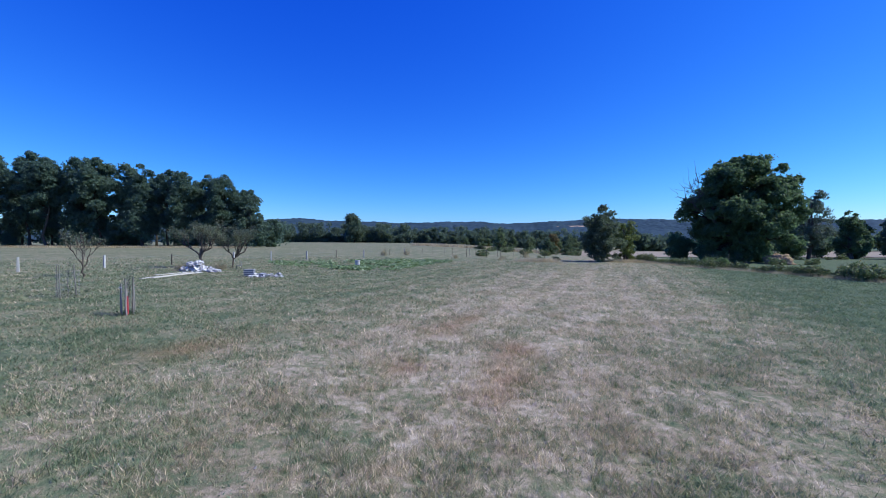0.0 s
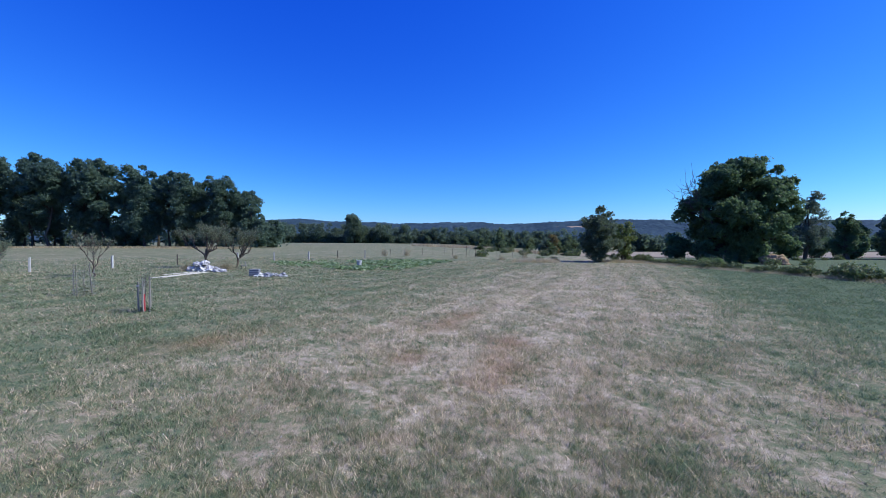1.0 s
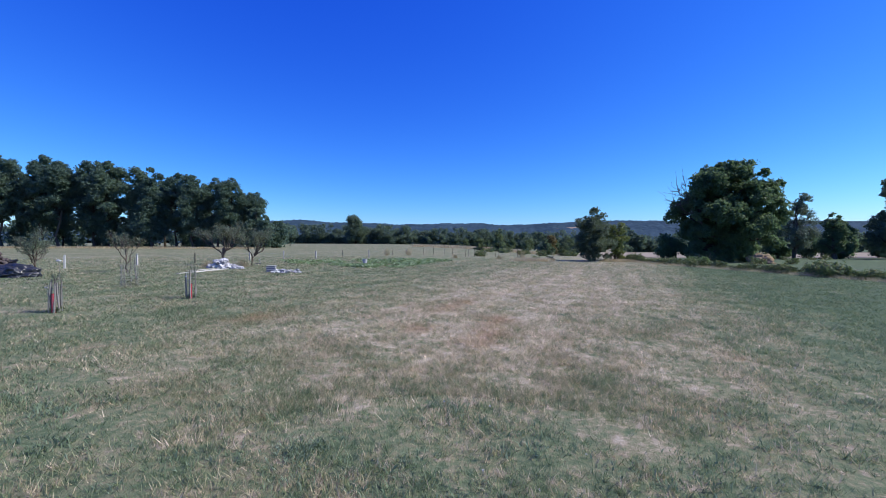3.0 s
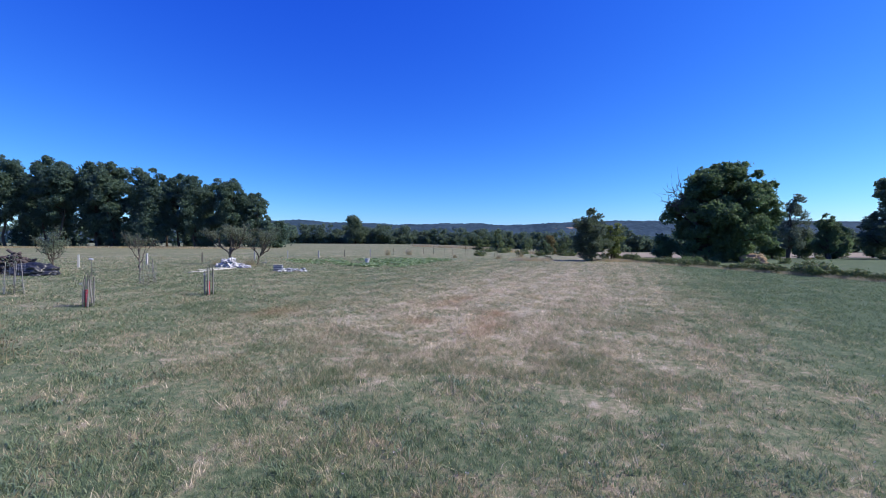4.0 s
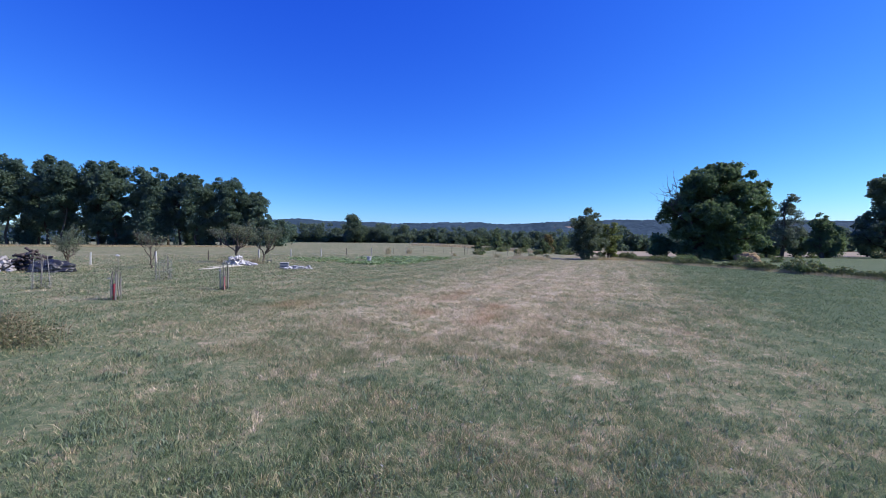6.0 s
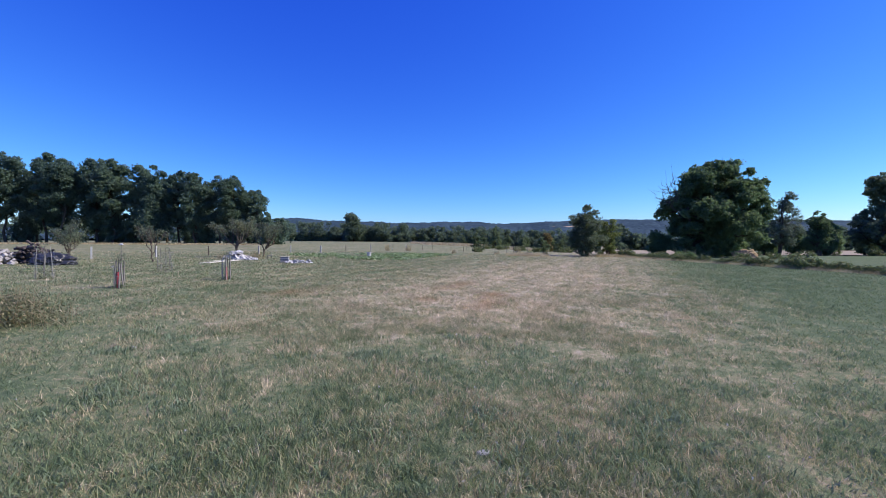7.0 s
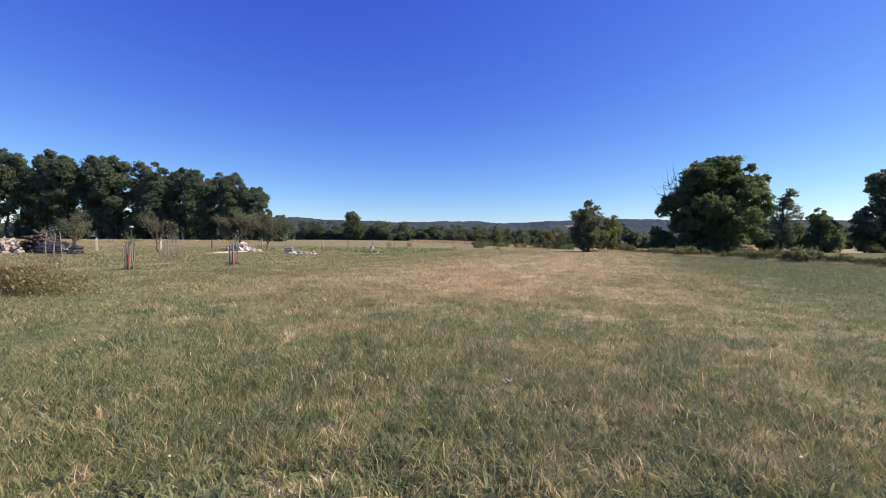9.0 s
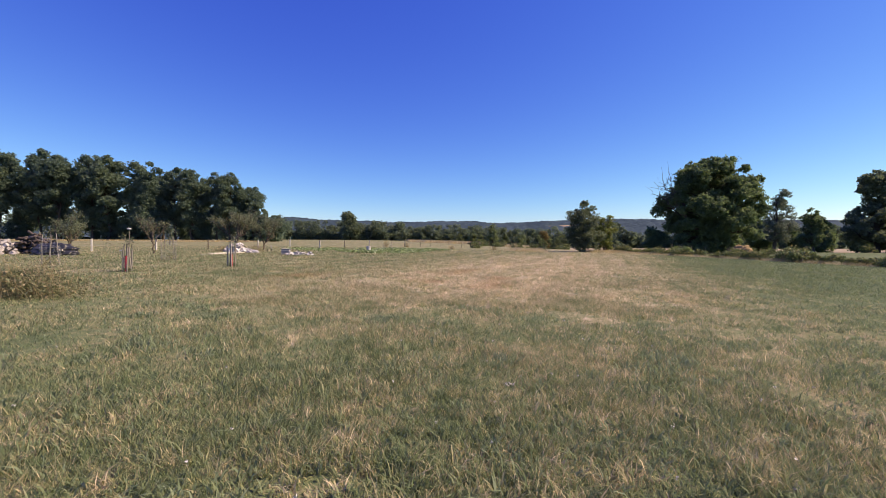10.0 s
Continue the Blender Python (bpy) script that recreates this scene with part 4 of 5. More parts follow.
def fence_post(x, y, h, pale=True, lean=0.0, first=None):
    mat = M_POST if pale else M_DARKSTAKE
    bm = box_bm(0.13 if pale else 0.09, 0.12 if pale else 0.09, h + 0.15, 0.015, 0.88)
    for v in bm.verts:
        v.co.z -= 0.15
        if v.co.z > h - 0.05:
            v.co.z += 0.05 * (v.co.x > 0)
    ob = put("fence_post", bm, mat)
    ob.matrix_basis = pose(x, y, ground_z(x, y), lean, lean * 0.7, 20 * lean)
    tagged(ob, "pale weathered square fence post in the meadow" if pale else "dark thin wooden fence post in the meadow", "post", "fence posts across the meadow")
    return ob


for fx, fy, fh, fp, fl in ((-27.64, 27.35, 0.95, True, 1.5), (-25.42, 31.59, 0.95, True, -1.0), (-23.42, 36.33, 0.93, False, 0.5), (-20.71, 41.68, 0.95, True, 0), (-17.84, 43.69, 1.02, True, 0.8), (-15.58, 48.16, 0.97, True, -0.5),
                           (-13.54, 53.35, 1.0, False, 0), (-10.29, 54.75, 1.12, True, 0.5), (-6.54, 71.65, 0.95, True, 0), (-31.6, 24.2, 0.95, True, 1.0)):
    fence_post(fx, fy, fh, fp, fl)


def fence_wires():
    rng = np.random.default_rng(7)
    line = [(-31.6, 24.2), (-27.64, 27.35), (-25.42, 31.59), (-23.42, 36.33), (-20.71, 41.68), (-17.84, 43.69), (-15.58, 48.16), (-13.54, 53.35), (-10.29, 54.75), (-6.54, 71.65)]
    for hgt in (0.45, 0.8):
        tb = Tubes()
        for (x0, y0), (x1, y1) in zip(line, line[1:]):
            t = np.linspace(0, 1, 6)
            x, y = x0 + (x1 - x0) * t, y0 + (y1 - y0) * t
            tb.add(np.stack([x, y, land(x, y) + hgt - 0.04 * np.sin(t * math.pi)], 1), np.full(6, 0.002), 3)
        ob = put("fence_wire", tb.mesh("fence_wire"), M_WIRE)
        tagged(ob, "thin grey wire strung along the fence posts", "wire", "fence wires")


fence_wires()


def garden_stake(x, y, h, lean, mat):
    rng = np.random.default_rng(int(abs(x * 100 + y * 7)))
    tb = Tubes()
    tb.add(bent(rng, (0, 0, -0.1), (lean, lean * 0.5, h), 4, 0.01), np.array((0.035, 0.033, 0.03, 0.026)), 6)
    ob = put("garden_stake", tb.mesh("garden_stake"), mat, smooth_faces=True)
    ob.matrix_basis = pose(x, y, ground_z(x, y))
    tagged(ob, "thin upright wooden stake round the vegetable garden", "stake", "garden stakes")


for gx_, gy_, gh_, gl_ in ((-1.8, 74.4, 1.5, 0), (0.2, 73, 1.2, 0.05), (1.6, 68, 1.3, -0.05), (3.6, 65, 1.8, 0.08), (5.2, 66.5, 1.3, 0), (6.6, 64, 1.2, 0.03), (8.7, 67, 1.5, -0.06), (9.0, 66, 1.3, 0.1), (11.0, 66, 1.2, 0), (12.0, 65, 1.5, 0.04), (13.2, 69, 1.2, -0.04),
                           (-3.6, 73, 1.1, 0), (14.6, 66, 1.2, 0.02), (4.4, 70, 1.2, 0.0), (-8.4, 66, 1.1, 0.1)):
    garden_stake(gx_, gy_, gh_, gl_, M_DARKSTAKE if (gx_ * 10) % 3 < 1.6 else M_STAKE)


def squash_patch():
    rng = np.random.default_rng(131)
    poly = np.array(((-17.0, 39.0), (-9.5, 35.6), (-7.6, 33.2), (-4.4, 34.6), (0.8, 50.0), (-1.7, 52.0), (-13.0, 46.5), (-17.6, 42.5)))
    pts = []
    while len(pts) < 430:
        x, y = rng.uniform(-19, 1), rng.uniform(32, 54)
        inside = False
        j = len(poly) - 1
        for i in range(len(poly)):
            if (poly[i, 1] > y) != (poly[j, 1] > y) and x < (poly[j, 0] - poly[i, 0]) * (y - poly[i, 1]) / (poly[j, 1] - poly[i, 1]) + poly[i, 0]:
                inside = not inside
            j = i
        thin = 0.22 if x < -9 else 0.85
        if inside and rng.uniform() < thin and noise.noise(Vector((x * 0.5, y * 0.35, 3))) > -0.02:
            pts.append((x, y))
    pts = np.array(pts)
    k = 20
    c = np.repeat(pts, k, 0) + rng.normal(size=(len(pts) * k, 2)) * 0.32
    z = land(c[:, 0], c[:, 1]) + rng.uniform(0.03, 0.2, len(c)) * np.repeat(rng.uniform(0.6, 1.15, len(pts)), k)
    v, f = leaf_quads(rng, np.column_stack([c, z]), 0.24, 0.4, 2.6, 0.95)
    ob = put("squash_plants", mesh_np("squash_plants", v, f), M_GARDEN)
    tagged(ob, "bed of bright green broad-leaved squash plants", "plants", kind="stuff")


squash_patch()

scrub = shrub("garden_shrub", 6.5, 69, 141, 1.3, 1.2, "grey-green scrubby bush at the garden's far side", "bushes round the garden", M_HEDGE, 700, 0.2)
rng_s = np.random.default_rng(143)
for sx_, sy_, ss_ in ((12, 104, 1.0), (14.5, 98, 0.9), (17, 108, 1.2), (20, 100, 1.0), (22.5, 112, 1.2), (25, 104, 1.0), (28, 110, 1.2), (31, 102, 1.0), (34, 108, 1.2), (16, 84, 0.8), (19, 78, 0.9),
                      (13.5, 58, 0.5), (15.3, 57, 0.6), (50, 66, 1.0), (53, 68, 1.1), (57, 70, 0.8), (84, 75, 1.2), (47, 65, 1.1),
                      (42.6, 53.6, 0.8), (48.0, 54.6, 0.7), (38.6, 60, 1.0), (40.6, 59, 1.1), (42.6, 60, 1.2), (48.5, 61, 1.0), (72, 76, 0.8), (88, 73, 1.5), (60, 71, 0.6), (66, 72, 0.5)):
    place_copy(scrub, sx_, sy_, ss_ * rng_s.uniform(0.9, 1.1), rng_s.uniform(0, 360))


def bucket(x, y):
    r = root("lidded_tub", x, y, "white plastic tub with a dark band among the squash", "tub")
    bm = bmesh.new()
    bmesh.ops.create_cone(bm, segments=24, radius1=0.2, radius2=0.24, depth=0.34, cap_ends=True)
    bmesh.ops.translate(bm, verts=bm.verts, vec=(0, 0, 0.35))
    put("body", bm, M_WHITE, r)
    bm = bmesh.new()
    bmesh.ops.create_cone(bm, segments=24, radius1=0.26, radius2=0.25, depth=0.06, cap_ends=True)
    bmesh.ops.translate(bm, verts=bm.verts, vec=(0, 0, 0.55))
    put("lid", bm, M_WHITE, r)
    bm = box_bm(0.42, 0.42, 0.18, 0.02)
    put("base", bm, M_CRATE, r, "blue-grey plastic base")


bucket(-7.78, 38.3)


# ---- young trees in their guards ----
def tree_guard(name, x, y, seed, height, stakes, label, red=True, radius=0.17):
    rng = np.random.default_rng(seed)
    r = root(name, x, y, label, "tree guard")
    for k in range(stakes):
        a = 6.283 * k / stakes + rng.uniform(-0.3, 0.3)
        h = height * rng.uniform(0.86, 1.05)
        tb = Tubes()
        p = np.array((radius * math.cos(a), radius * math.sin(a), -0.1))
        q = np.array((radius * math.cos(a) * rng.uniform(0.5, 1.2), radius * math.sin(a) * rng.uniform(0.5, 1.2), h))
        tb.add(bent(rng, p, q, 4, 0.008), np.array((0.028, 0.027, 0.025, 0.022)) * (1.0 if red else 0.62), 7)
        put("stake", tb.mesh("stake"), M_STAKE, r, smooth_faces=True)
    tb = Tubes()
    hh = height * 0.85
    for z in np.arange(0.05, hh, 0.1):
        a = np.linspace(0, 6.283, 17)
        tb.add(np.stack([radius * 1.02 * np.cos(a), radius * 1.02 * np.sin(a), np.full(17, z)], 1), np.full(17, 0.0017), 3)
    for a in np.arange(0, 6.283, 6.283 / 16):
        tb.add(((radius * 1.02 * math.cos(a), radius * 1.02 * math.sin(a), 0.02), (radius * 1.02 * math.cos(a), radius * 1.02 * math.sin(a), hh)), (0.0017, 0.0017), 3)
    put("wire_mesh", tb.mesh("wire_mesh"), M_WIRE, r)
    if red:
        bm = bmesh.new()
        bmesh.ops.create_cone(bm, segments=14, radius1=0.055, radius2=0.045, depth=0.6, cap_ends=False)
        bmesh.ops.solidify(bm, geom=bm.faces[:], thickness=0.004)
        bmesh.ops.translate(bm, verts=bm.verts, vec=(0.03, -0.1, 0.31))
        put("trunk_sleeve", bm, M_RED, r, "red plastic trunk sleeve")
        bm = box_bm(0.09, 0.012, 0.045, 0.004)
        bmesh.ops.translate(bm, verts=bm.verts, vec=(-0.1, -radius - 0.02, height * 0.76))
        put("tag", bm, M_WHITE, r, "small white plastic tag")
    tb = Tubes()
    stem = bent(rng, (0.02, -0.03, 0), (0.03, 0, height * 0.95), 5, 0.015)
    tb.add(stem, np.array((0.02, 0.017, 0.014, 0.011, 0.008)), 6)
    tips = []
    for k in range(12 if red else 5):
        s = stem[3 + k % 2]
        e = s + np.array((rng.normal() * 0.16, rng.normal() * 0.16, rng.uniform(0.1, 0.36)))
        tb.add(bent(rng, s, e, 3, 0.05), np.array((0.006, 0.005, 0.003)), 4)
        tips.append(e)
    put("stem", tb.mesh("stem"), M_DEADWOOD, r)
    c = np.repeat(np.array(tips), 14, 0) + rng.normal(size=(len(tips) * 14, 3)) * 0.08
    v, f = leaf_quads(rng, c, 0.06)
    put("foliage", mesh_np("foliage", v, f), M_PALE, r)
    c = np.column_stack([rng.normal(size=(260, 2)) * radius * 0.55, rng.uniform(0.0, 1.0, 260) ** 1.5 * (0.16 if red else 0.42)])
    v, f = leaf_quads(rng, c, 0.07)
    tagged(put("weeds", mesh_np("weeds", v, f), M_BRAMBLE if not red else M_WEED, r, "weeds grown up round the foot"), kind="stuff")
    return r


tree_guard("tree_guard", -10.08, 13.44, 151, 1.16, 5, "young tree with red trunk sleeve inside a wired stake guard")
tree_guard("tree_guard", -12.27, 9.92, 152, 1.04, 6, "young tree with red trunk sleeve, wire mesh and grey stakes")
tree_guard("tree_guard", -17.64, 12.72, 153, 1.45, 3, "tall grey stakes with slack netting round a dead sapling", False, 0.33)
tree_guard("tree_guard", -15.1, 16.9, 154, 1.3, 4, "grey stakes with wire netting and dry weeds at the foot", False, 0.36)


def white_flag(x, y):
    r = root("marker_stick", x, y, "thin stick with a white scrap tied at its tip", "stick")
    tb = Tubes()
    rng = np.random.default_rng(8)
    tb.add(bent(rng, (0, 0, -0.1), (-0.04, 0, 1.62), 5, 0.01), np.array((0.014, 0.012, 0.011, 0.01, 0.008)), 6)
    put("stick", tb.mesh("stick"), M_DEADWOOD, r)
    bm = lumpy_bm(3, 0.085, 0.03, 0.05, 0.3, 2)
    bmesh.ops.translate(bm, verts=bm.verts, vec=(-0.05, 0, 1.6))
    put("scrap", bm, M_WHITE, r, "white plastic scrap", True)


white_flag(-12.34, 10.2)


# ---- old orchard trees ----
def orchard_tree(name, x, y, seed, height, spread, label, leaf_n, lean=(0, 0), leaf=M_PALE, forks=4, stem_h=0.32, thick=0.09, bark=None, rise=0.28):
    rng = np.random.default_rng(seed)
    r = root(name, x, y, label, "tree", "old orchard trees")
    tb = Tubes()
    tips = []

    def grow(p, d, length, rad, depth):
        q = p + d * length
        pts = bent(rng, p, q, 5, 0.05)
        tb.add(pts, np.linspace(rad, rad * 0.62, 5), 7 if depth < 2 else 4)
        if depth >= 2:
            tips.extend(pts[2:])
        if depth == 5:
            return
        for k in range(forks if depth == 0 else int(rng.integers(2, 4))):
            nd_ = d + rng.normal(size=3) * (0.5 if depth else 0.7) * np.array((1, 1, 0.55))
            nd_[2] = nd_[2] * 0.8 + rise
            nd_ /= np.linalg.norm(nd_)
            grow(pts[4] if k else pts[3], nd_, length * rng.uniform(0.62, 0.88), rad * 0.6, depth + 1)

    d0 = np.array((lean[0], lean[1], 1.0))
    grow(np.array((0, 0, -0.1)), d0 / np.linalg.norm(d0), height * stem_h, thick, 0)
    v = np.vstack(tb.v)
    top = v[:, 2].max()
    wide = max(np.percentile(np.abs(v[:, 0] - lean[0] * height * 0.5), 95), 0.1)
    k = np.array((spread / wide, spread / wide, height / top))
    tb.v = [v * k]
    put("trunk", tb.mesh("trunk"), bark or M_BARK, r)
    t = np.array(tips) * k
    c = t[rng.integers(0, len(t), leaf_n)] + rng.normal(size=(leaf_n, 3)) * 0.11
    v, f = leaf_quads(rng, c, 0.085, 0.4)
    put("crown", mesh_np("crown", v, f), leaf, r)


orchard_tree("apple_tree", -21.0, 24.5, 161, 2.8, 0.85, "small bare-branched old fruit tree with few leaves", 700, forks=4, thick=0.075, rise=0.55)
orchard_tree("apple_tree", -25.1, 22.7, 168, 3.0, 0.88, "small leafy old fruit tree beside the dark tarpaulin", 2600, (-0.22, 0), M_GREYOAK, 6, 0.34, 0.09, None, 0.45)
orchard_tree("apple_tree", -19.2, 33.2, 163, 3.9, 1.75, "grey thinly leaved fruit tree behind the white heap", 4000, (0.0, 0), M_PALE, 6, 0.22, 0.075, None, 0.72)
orchard_tree("apple_tree", -17.3, 34.0, 164, 3.4, 1.4, "leaning grey fruit tree with thin foliage", 3200, (0.5, 0), M_PALE, 6, 0.26, 0.075, None, 0.6)


# ---- heaps and clutter ----
def sack_heap(x, y):
    r = root("sack_heap", x, y, "heap of crumpled white plastic sacks and sheeting", "heap")
    rng = np.random.default_rng(171)
    for k, (dx, dy, dz, s) in enumerate(((-0.55, 0, 0, 0.5), (0.05, 0.1, 0, 0.55), (0.6, 0.05, 0, 0.45), (-0.2, 0.1, 0.32, 0.45), (0.15, 0.0, 0.5, 0.34), (1.25, -0.25, 0, 0.32), (-0.4, -0.1, 0.5, 0.26), (1.65, -0.3, 0, 0.22), (-0.95, 0.1, 0.0, 0.32))):
        s *= 0.9
        bm = lumpy_bm(20 + k, s * 1.15, s, s * 0.72, 0.5, 4, 2.4)
        bmesh.ops.rotate(bm, verts=bm.verts, matrix=Matrix.Rotation(rng.uniform(0, 6), 3, "Z"))
        bmesh.ops.translate(bm, verts=bm.verts, vec=(dx, dy, dz))
        put("sack", bm, M_WHITE, r)
    tb = Tubes()
    for k in range(60):
        a = np.array((rng.uniform(-1.3, 1.5), rng.uniform(-0.4, 0.4), 0))
        tb.add(bent(rng, a, a + np.array((rng.normal() * 0.35, rng.normal() * 0.3, rng.uniform(0.25, 0.7))), 4, 0.07), np.array((0.012, 0.01, 0.008, 0.004)), 4)
    put("brushwood", tb.mesh("brushwood"), M_DEADWOOD, r, "thin dry twigs lying over the sacks")


sack_heap(-17.5, 29.9)


def plank(x0, y0, x1, y1, dz, w=0.17):
    length = math.hypot(x1 - x0, y1 - y0)
    bm = box_bm(w, length, 0.045, 0.006)
    ob = put("plank", bm, M_PLANK)
    z0, z1 = ground_z(x0, y0), ground_z(x1, y1)
    ob.matrix_basis = pose((x0 + x1) / 2, (y0 + y1) / 2, (z0 + z1) / 2 + dz, 0, 0, -math.degrees(math.atan2(x1 - x0, y1 - y0)))
    tagged(ob, "long pale sawn plank lying in the grass", "plank", "planks in the grass")


plank(-17.35, 24.1, -17.0, 28.6, 0.02)
plank(-17.0, 24.6, -16.55, 28.9, 0.03, 0.2)
plank(-18.1, 26.4, -17.5, 28.8, 0.02)


def crate_stack(x, y):
    r = root("crate_stack", x, y, "stack of blue-grey slatted plastic crates with pale rims", "crates", turn=8)
    for k in range(4):
        bm = box_bm(0.58, 0.42, 0.085, 0.012, 1.04)
        bmesh.ops.translate(bm, verts=bm.verts, vec=(0.01 * (k % 2), 0, k * 0.122))
        c = put("crate", bm, M_CRATE, r)
        bm = box_bm(0.62, 0.46, 0.032, 0.008)
        bmesh.ops.translate(bm, verts=bm.verts, vec=(0.01 * (k % 2), 0, k * 0.122 + 0.087))
        put("rim", bm, M_POST, c, "pale crate rim")


crate_stack(-12.38, 26.9)


def rubble():
    rng = np.random.default_rng(181)
    for k in range(24):
        t = (k % 12) / 11
        x, y = -11.95 + 1.45 * t + rng.normal() * 0.08, 26.6 + 0.7 * t + rng.normal() * 0.28
        s = rng.uniform(0.15, 0.27) * (1.1 - 0.3 * t)
        bm = box_bm(s * rng.uniform(0.9, 1.7), s, s * rng.uniform(0.25, 0.6), s * 0.04, rng.uniform(0.75, 1.0))
        for v in bm.verts:
            v.co += Vector(rng.normal(size=3) * s * 0.05)
        ob = put("rubble_block", bm, M_PLASTER)
        ob.matrix_basis = pose(x, y, ground_z(x, y) + 0.02 + 0.1 * (k % 3 == 1), rng.uniform(-25, 25), rng.uniform(-25, 25), rng.uniform(0, 180))
        tagged(ob, "broken white block lying beside the crates", "block", "broken white blocks")


rubble()


def broken_chair(x, y):
    r = root("garden_chair", x, y, "small low garden chair with pale back and dark seat", "chair", turn=-65)
    bm = box_bm(0.42, 0.4, 0.04, 0.01)
    bmesh.ops.translate(bm, verts=bm.verts, vec=(0, 0, 0.22))
    put("seat", bm, M_DARKPLASTIC, r)
    bm = box_bm(0.42, 0.04, 0.4, 0.01)
    bmesh.ops.rotate(bm, verts=bm.verts, matrix=Matrix.Rotation(0.25, 3, "X"))
    bmesh.ops.translate(bm, verts=bm.verts, vec=(0, 0.2, 0.24))
    put("backrest", bm, M_POST, r, "pale backrest")
    for a in (-0.17, 0.17):
        for b in (-0.16, 0.16):
            bm = box_bm(0.035, 0.035, 0.23, 0.006)
            bmesh.ops.translate(bm, verts=bm.verts, vec=(a, b, 0))
            put("leg", bm, M_DARKPLASTIC, r)


broken_chair(-16.1, 33.2)


def log_heap(x, y):
    r = root("log_heap", x, y, "heap of dark split logs and branches", "logs")
    rng = np.random.default_rng(191)
    for k in range(95):
        lvl = rng.uniform(0, 1)
        cx = rng.uniform(-1.5, 1.7) * (1 - 0.45 * lvl) + 0.2
        cz = 0.12 + lvl * 1.15 * max(0.1, 1 - abs(cx - 0.1) / 2.0)
        tb = Tubes()
        a = rng.uniform(-1.5, 1.5)
        h = rng.uniform(0.28, 0.5)
        d = np.array((math.sin(a) * h, -math.cos(a) * h, rng.normal() * 0.16))
        rad = rng.uniform(0.045, 0.095)
        c = np.array((cx, rng.uniform(-0.35, 0.45), cz))
        tb.add((c - d * 1.001, c - d, c, c + d, c + d * 1.001), np.array((0.004, 1, 0.95, 1, 0.004)) * rad, 9)
        put("log", tb.mesh("log"), M_LOG, r)


log_heap(-26.7, 21.3)


def pale_stones(x, y):
    rng = np.random.default_rng(192)
    for k in range(64):
        lvl = k // 18
        sx = x + rng.uniform(-1.5, 1.2) * (1 - 0.22 * lvl)
        sy = y + rng.uniform(-0.25, 0.25) + 0.2 * lvl
        w = rng.uniform(0.1, 0.21)
        bm = box_bm(w * rng.uniform(1.2, 2.2), w * 1.3, w * rng.uniform(0.9, 1.8), w * 0.12, rng.uniform(0.6, 1.0))
        for v in bm.verts:
            v.co += Vector(rng.normal(size=3) * w * 0.09)
        ob = put("stone", bm, M_STONE)
        ob.matrix_basis = pose(sx, sy, ground_z(sx, sy) - 0.02 + 0.23 * lvl, rng.uniform(-35, 25), rng.uniform(-40, 30), rng.uniform(0, 180))
        tagged(ob, "rough pale grey stone heaped against the logs", "stone", "pale stones by the log heap")


pale_stones(-27.7, 20.3)


def tarp_mound(x, y):
    bm = lumpy_bm(41, 1.15, 0.8, 0.6, 0.3, 5, 3.2)
    ob = put("tarpaulin_mound", bm, M_TARP, smooth_faces=True)
    ob.matrix_basis = pose(x, y, ground_z(x, y) - 0.03, 0, 0, 6)
    tagged(ob, "low heap covered with wrinkled black tarpaulin", "tarpaulin")


tarp_mound(-24.5, 20.7)


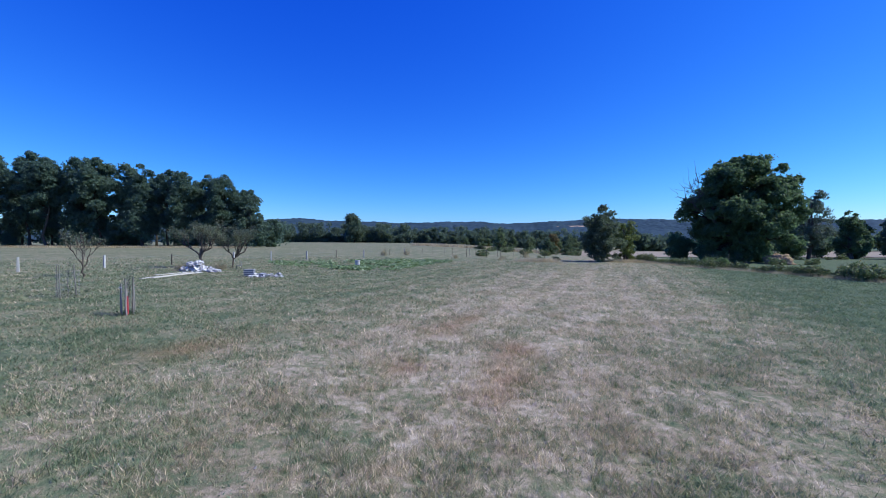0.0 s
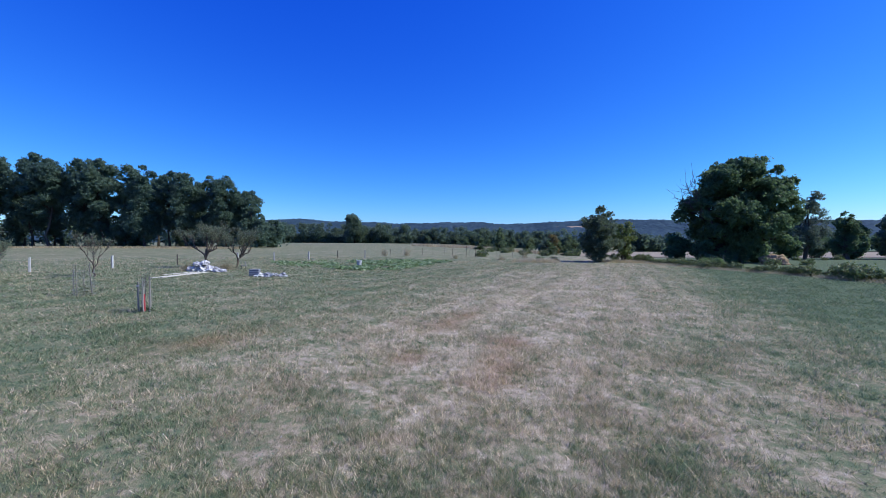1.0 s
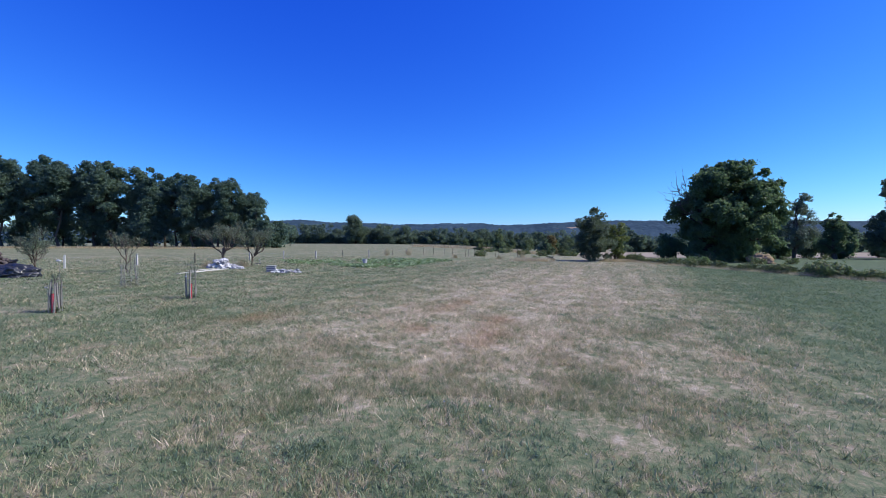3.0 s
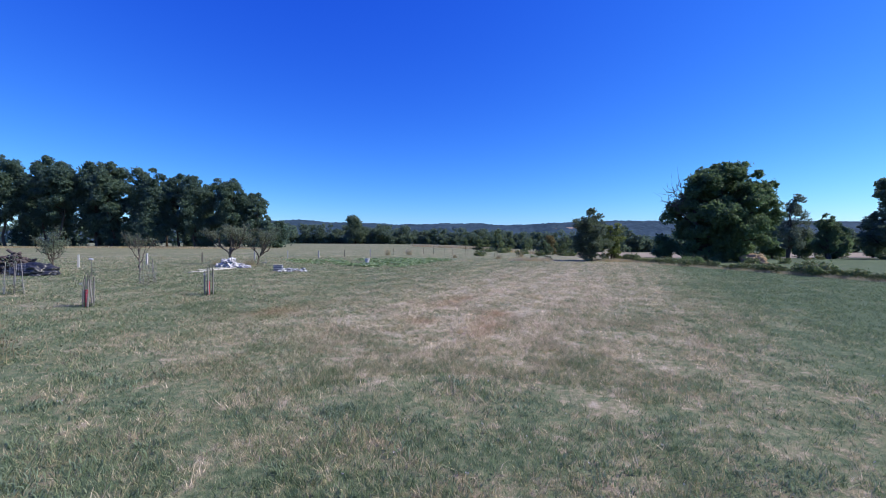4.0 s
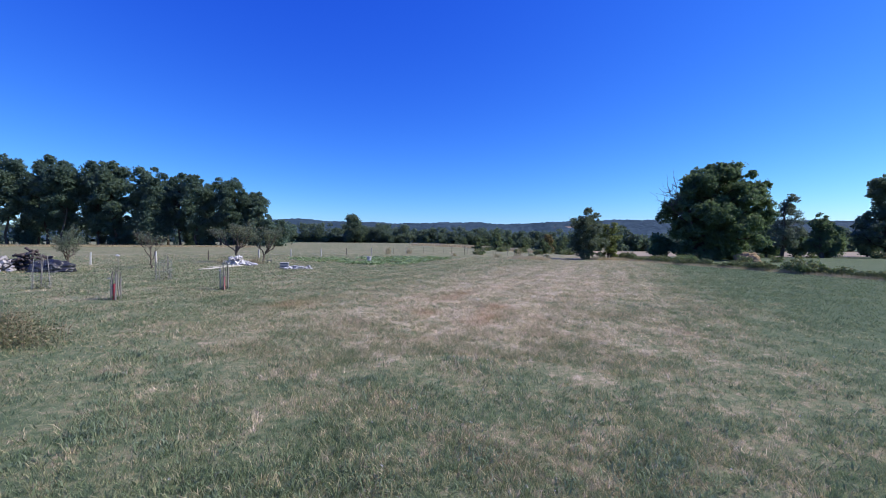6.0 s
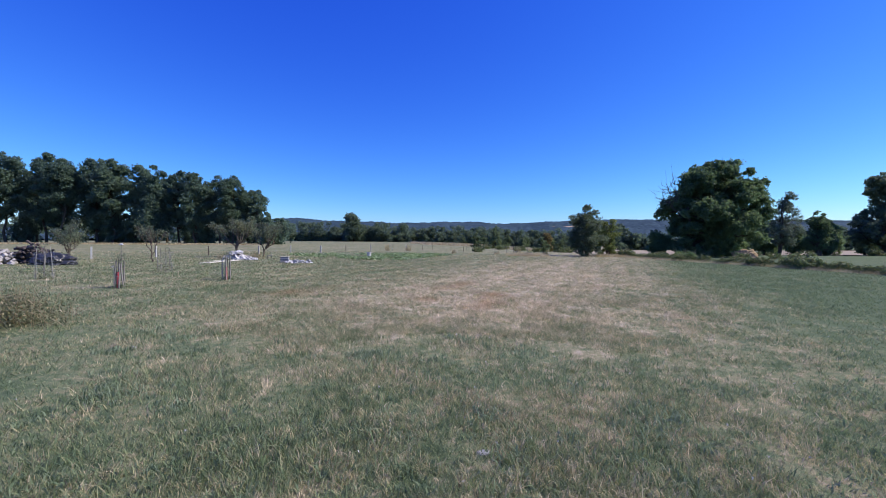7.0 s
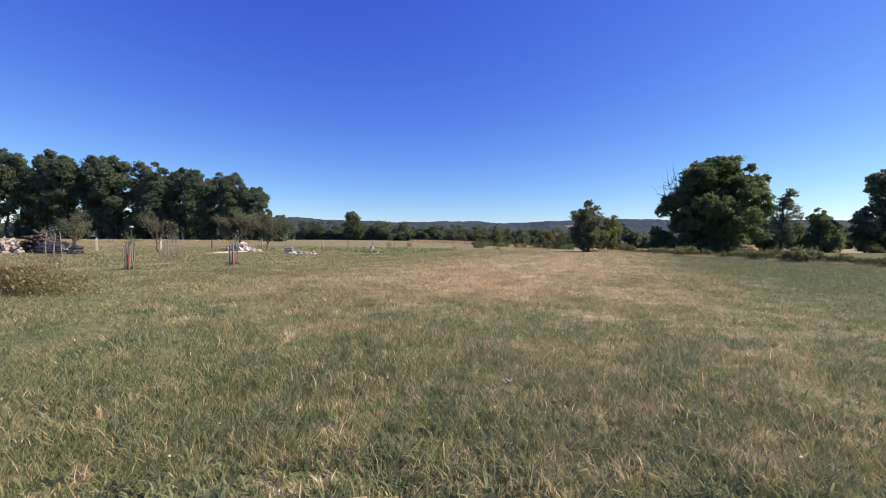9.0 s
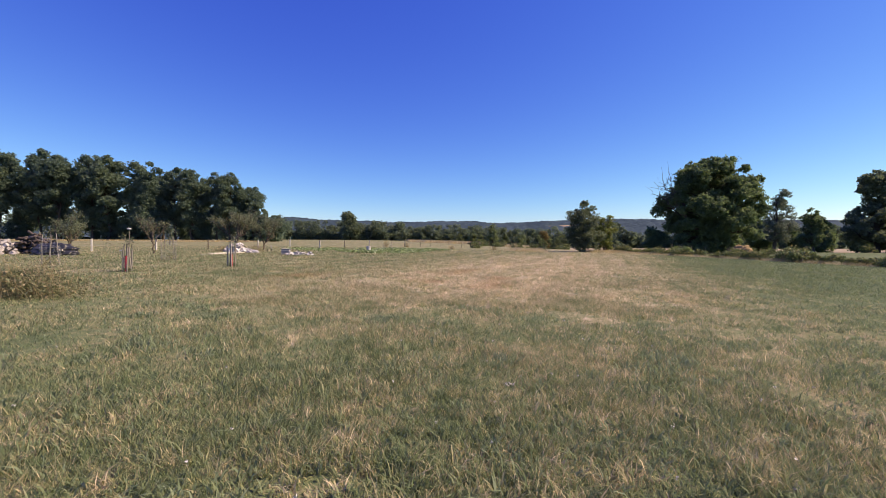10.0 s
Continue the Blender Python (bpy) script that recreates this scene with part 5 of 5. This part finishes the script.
def bramble(x, y, seed, n, w, h, label, stalks=130):
    rng = np.random.default_rng(seed)
    r = root("bramble_clump", x, y, label, "shrub")
    tb = Tubes()
    for k in range(stalks):
        a = np.array((rng.normal() * w * 0.5, rng.normal() * w * 0.28, 0))
        e = a + np.array((rng.normal() * 0.3, rng.normal() * 0.25, h * rng.uniform(0.5, 1.5)))
        tb.add(bent(rng, a, e, 4, 0.06), np.array((0.005, 0.0045, 0.004, 0.002)), 3)
    tagged(put("stalk", tb.mesh("stalk"), M_STRAW, r, "dry straw-coloured stalks"), kind="stuff")
    c = np.column_stack([rng.normal(size=n) * w * 0.45, rng.normal(size=n) * w * 0.25, rng.uniform(0, 1, n) ** 0.9 * h])
    c[:, 2] *= np.exp(-(c[:, 0] / w) ** 2)
    v, f = leaf_quads(rng, c, 0.055, 0.5)
    put("foliage", mesh_np("foliage", v, f), M_BRAMBLE, r)


bramble(-10.05, 3.5, 201, 7000, 1.4, 0.62, "tangled clump of browned weeds and dry stalks", 300)
for wx, wy, ww, wh, seed in ((-9.0, 64.0, 0.45, 0.9, 202), (-5.8, 67.0, 0.5, 0.9, 203), (-16.6, 31.4, 0.5, 0.6, 204), (-18.9, 30.4, 0.5, 0.5, 205), (1.8, 59, 0.4, 0.5, 206), (13.0, 66.0, 0.6, 0.9, 207), (8.2, 58.0, 0.6, 0.5, 208)):
    bramble(wx, wy, seed, 160, ww, wh, "clump of brown dried weeds standing in the grass")


def earth_mound(x, y):
    bm = lumpy_bm(51, 1.5, 1.3, 1.05, 0.55, 4, 3.4)
    ob = put("earth_mound", bm, M_EARTH, smooth_faces=True)
    ob.matrix_basis = pose(x, y, ground_z(x, y) - 0.05)
    tagged(ob, "mound of dry tan earth behind the hedge", "mound")


earth_mound(44.6, 56.0)


def clover_heads():
    """A few small white flower heads in the grass."""
    rng = np.random.default_rng(211)
    x, y, r = fan(rng, 90, 2.8, 14.0)
    v, f = leaf_quads(rng, np.repeat(np.column_stack([x, y, land(x, y) + rng.uniform(0.03, 0.08, len(x))]), 7, 0) + rng.normal(size=(len(x) * 7, 3)) * 0.006, 0.016, 0.3, 0.8, 0.8)
    ob = put("clover_heads", mesh_np("clover_heads", v, f), M_WHITE)
    tagged(ob, "small white flower heads scattered in the grass", "flowers", kind="stuff")


clover_heads()


def white_scrap(x, y):
    bm = lumpy_bm(77, 0.075, 0.045, 0.022, 0.4, 3, 2.2)
    ob = put("plastic_scrap", bm, M_WHITE)
    ob.matrix_basis = pose(x, y, ground_z(x, y) + 0.012, 0, 0, 20)
    tagged(ob, "small crumpled white plastic scrap lying in the grass", "scrap")


white_scrap(0.05, -1.78)
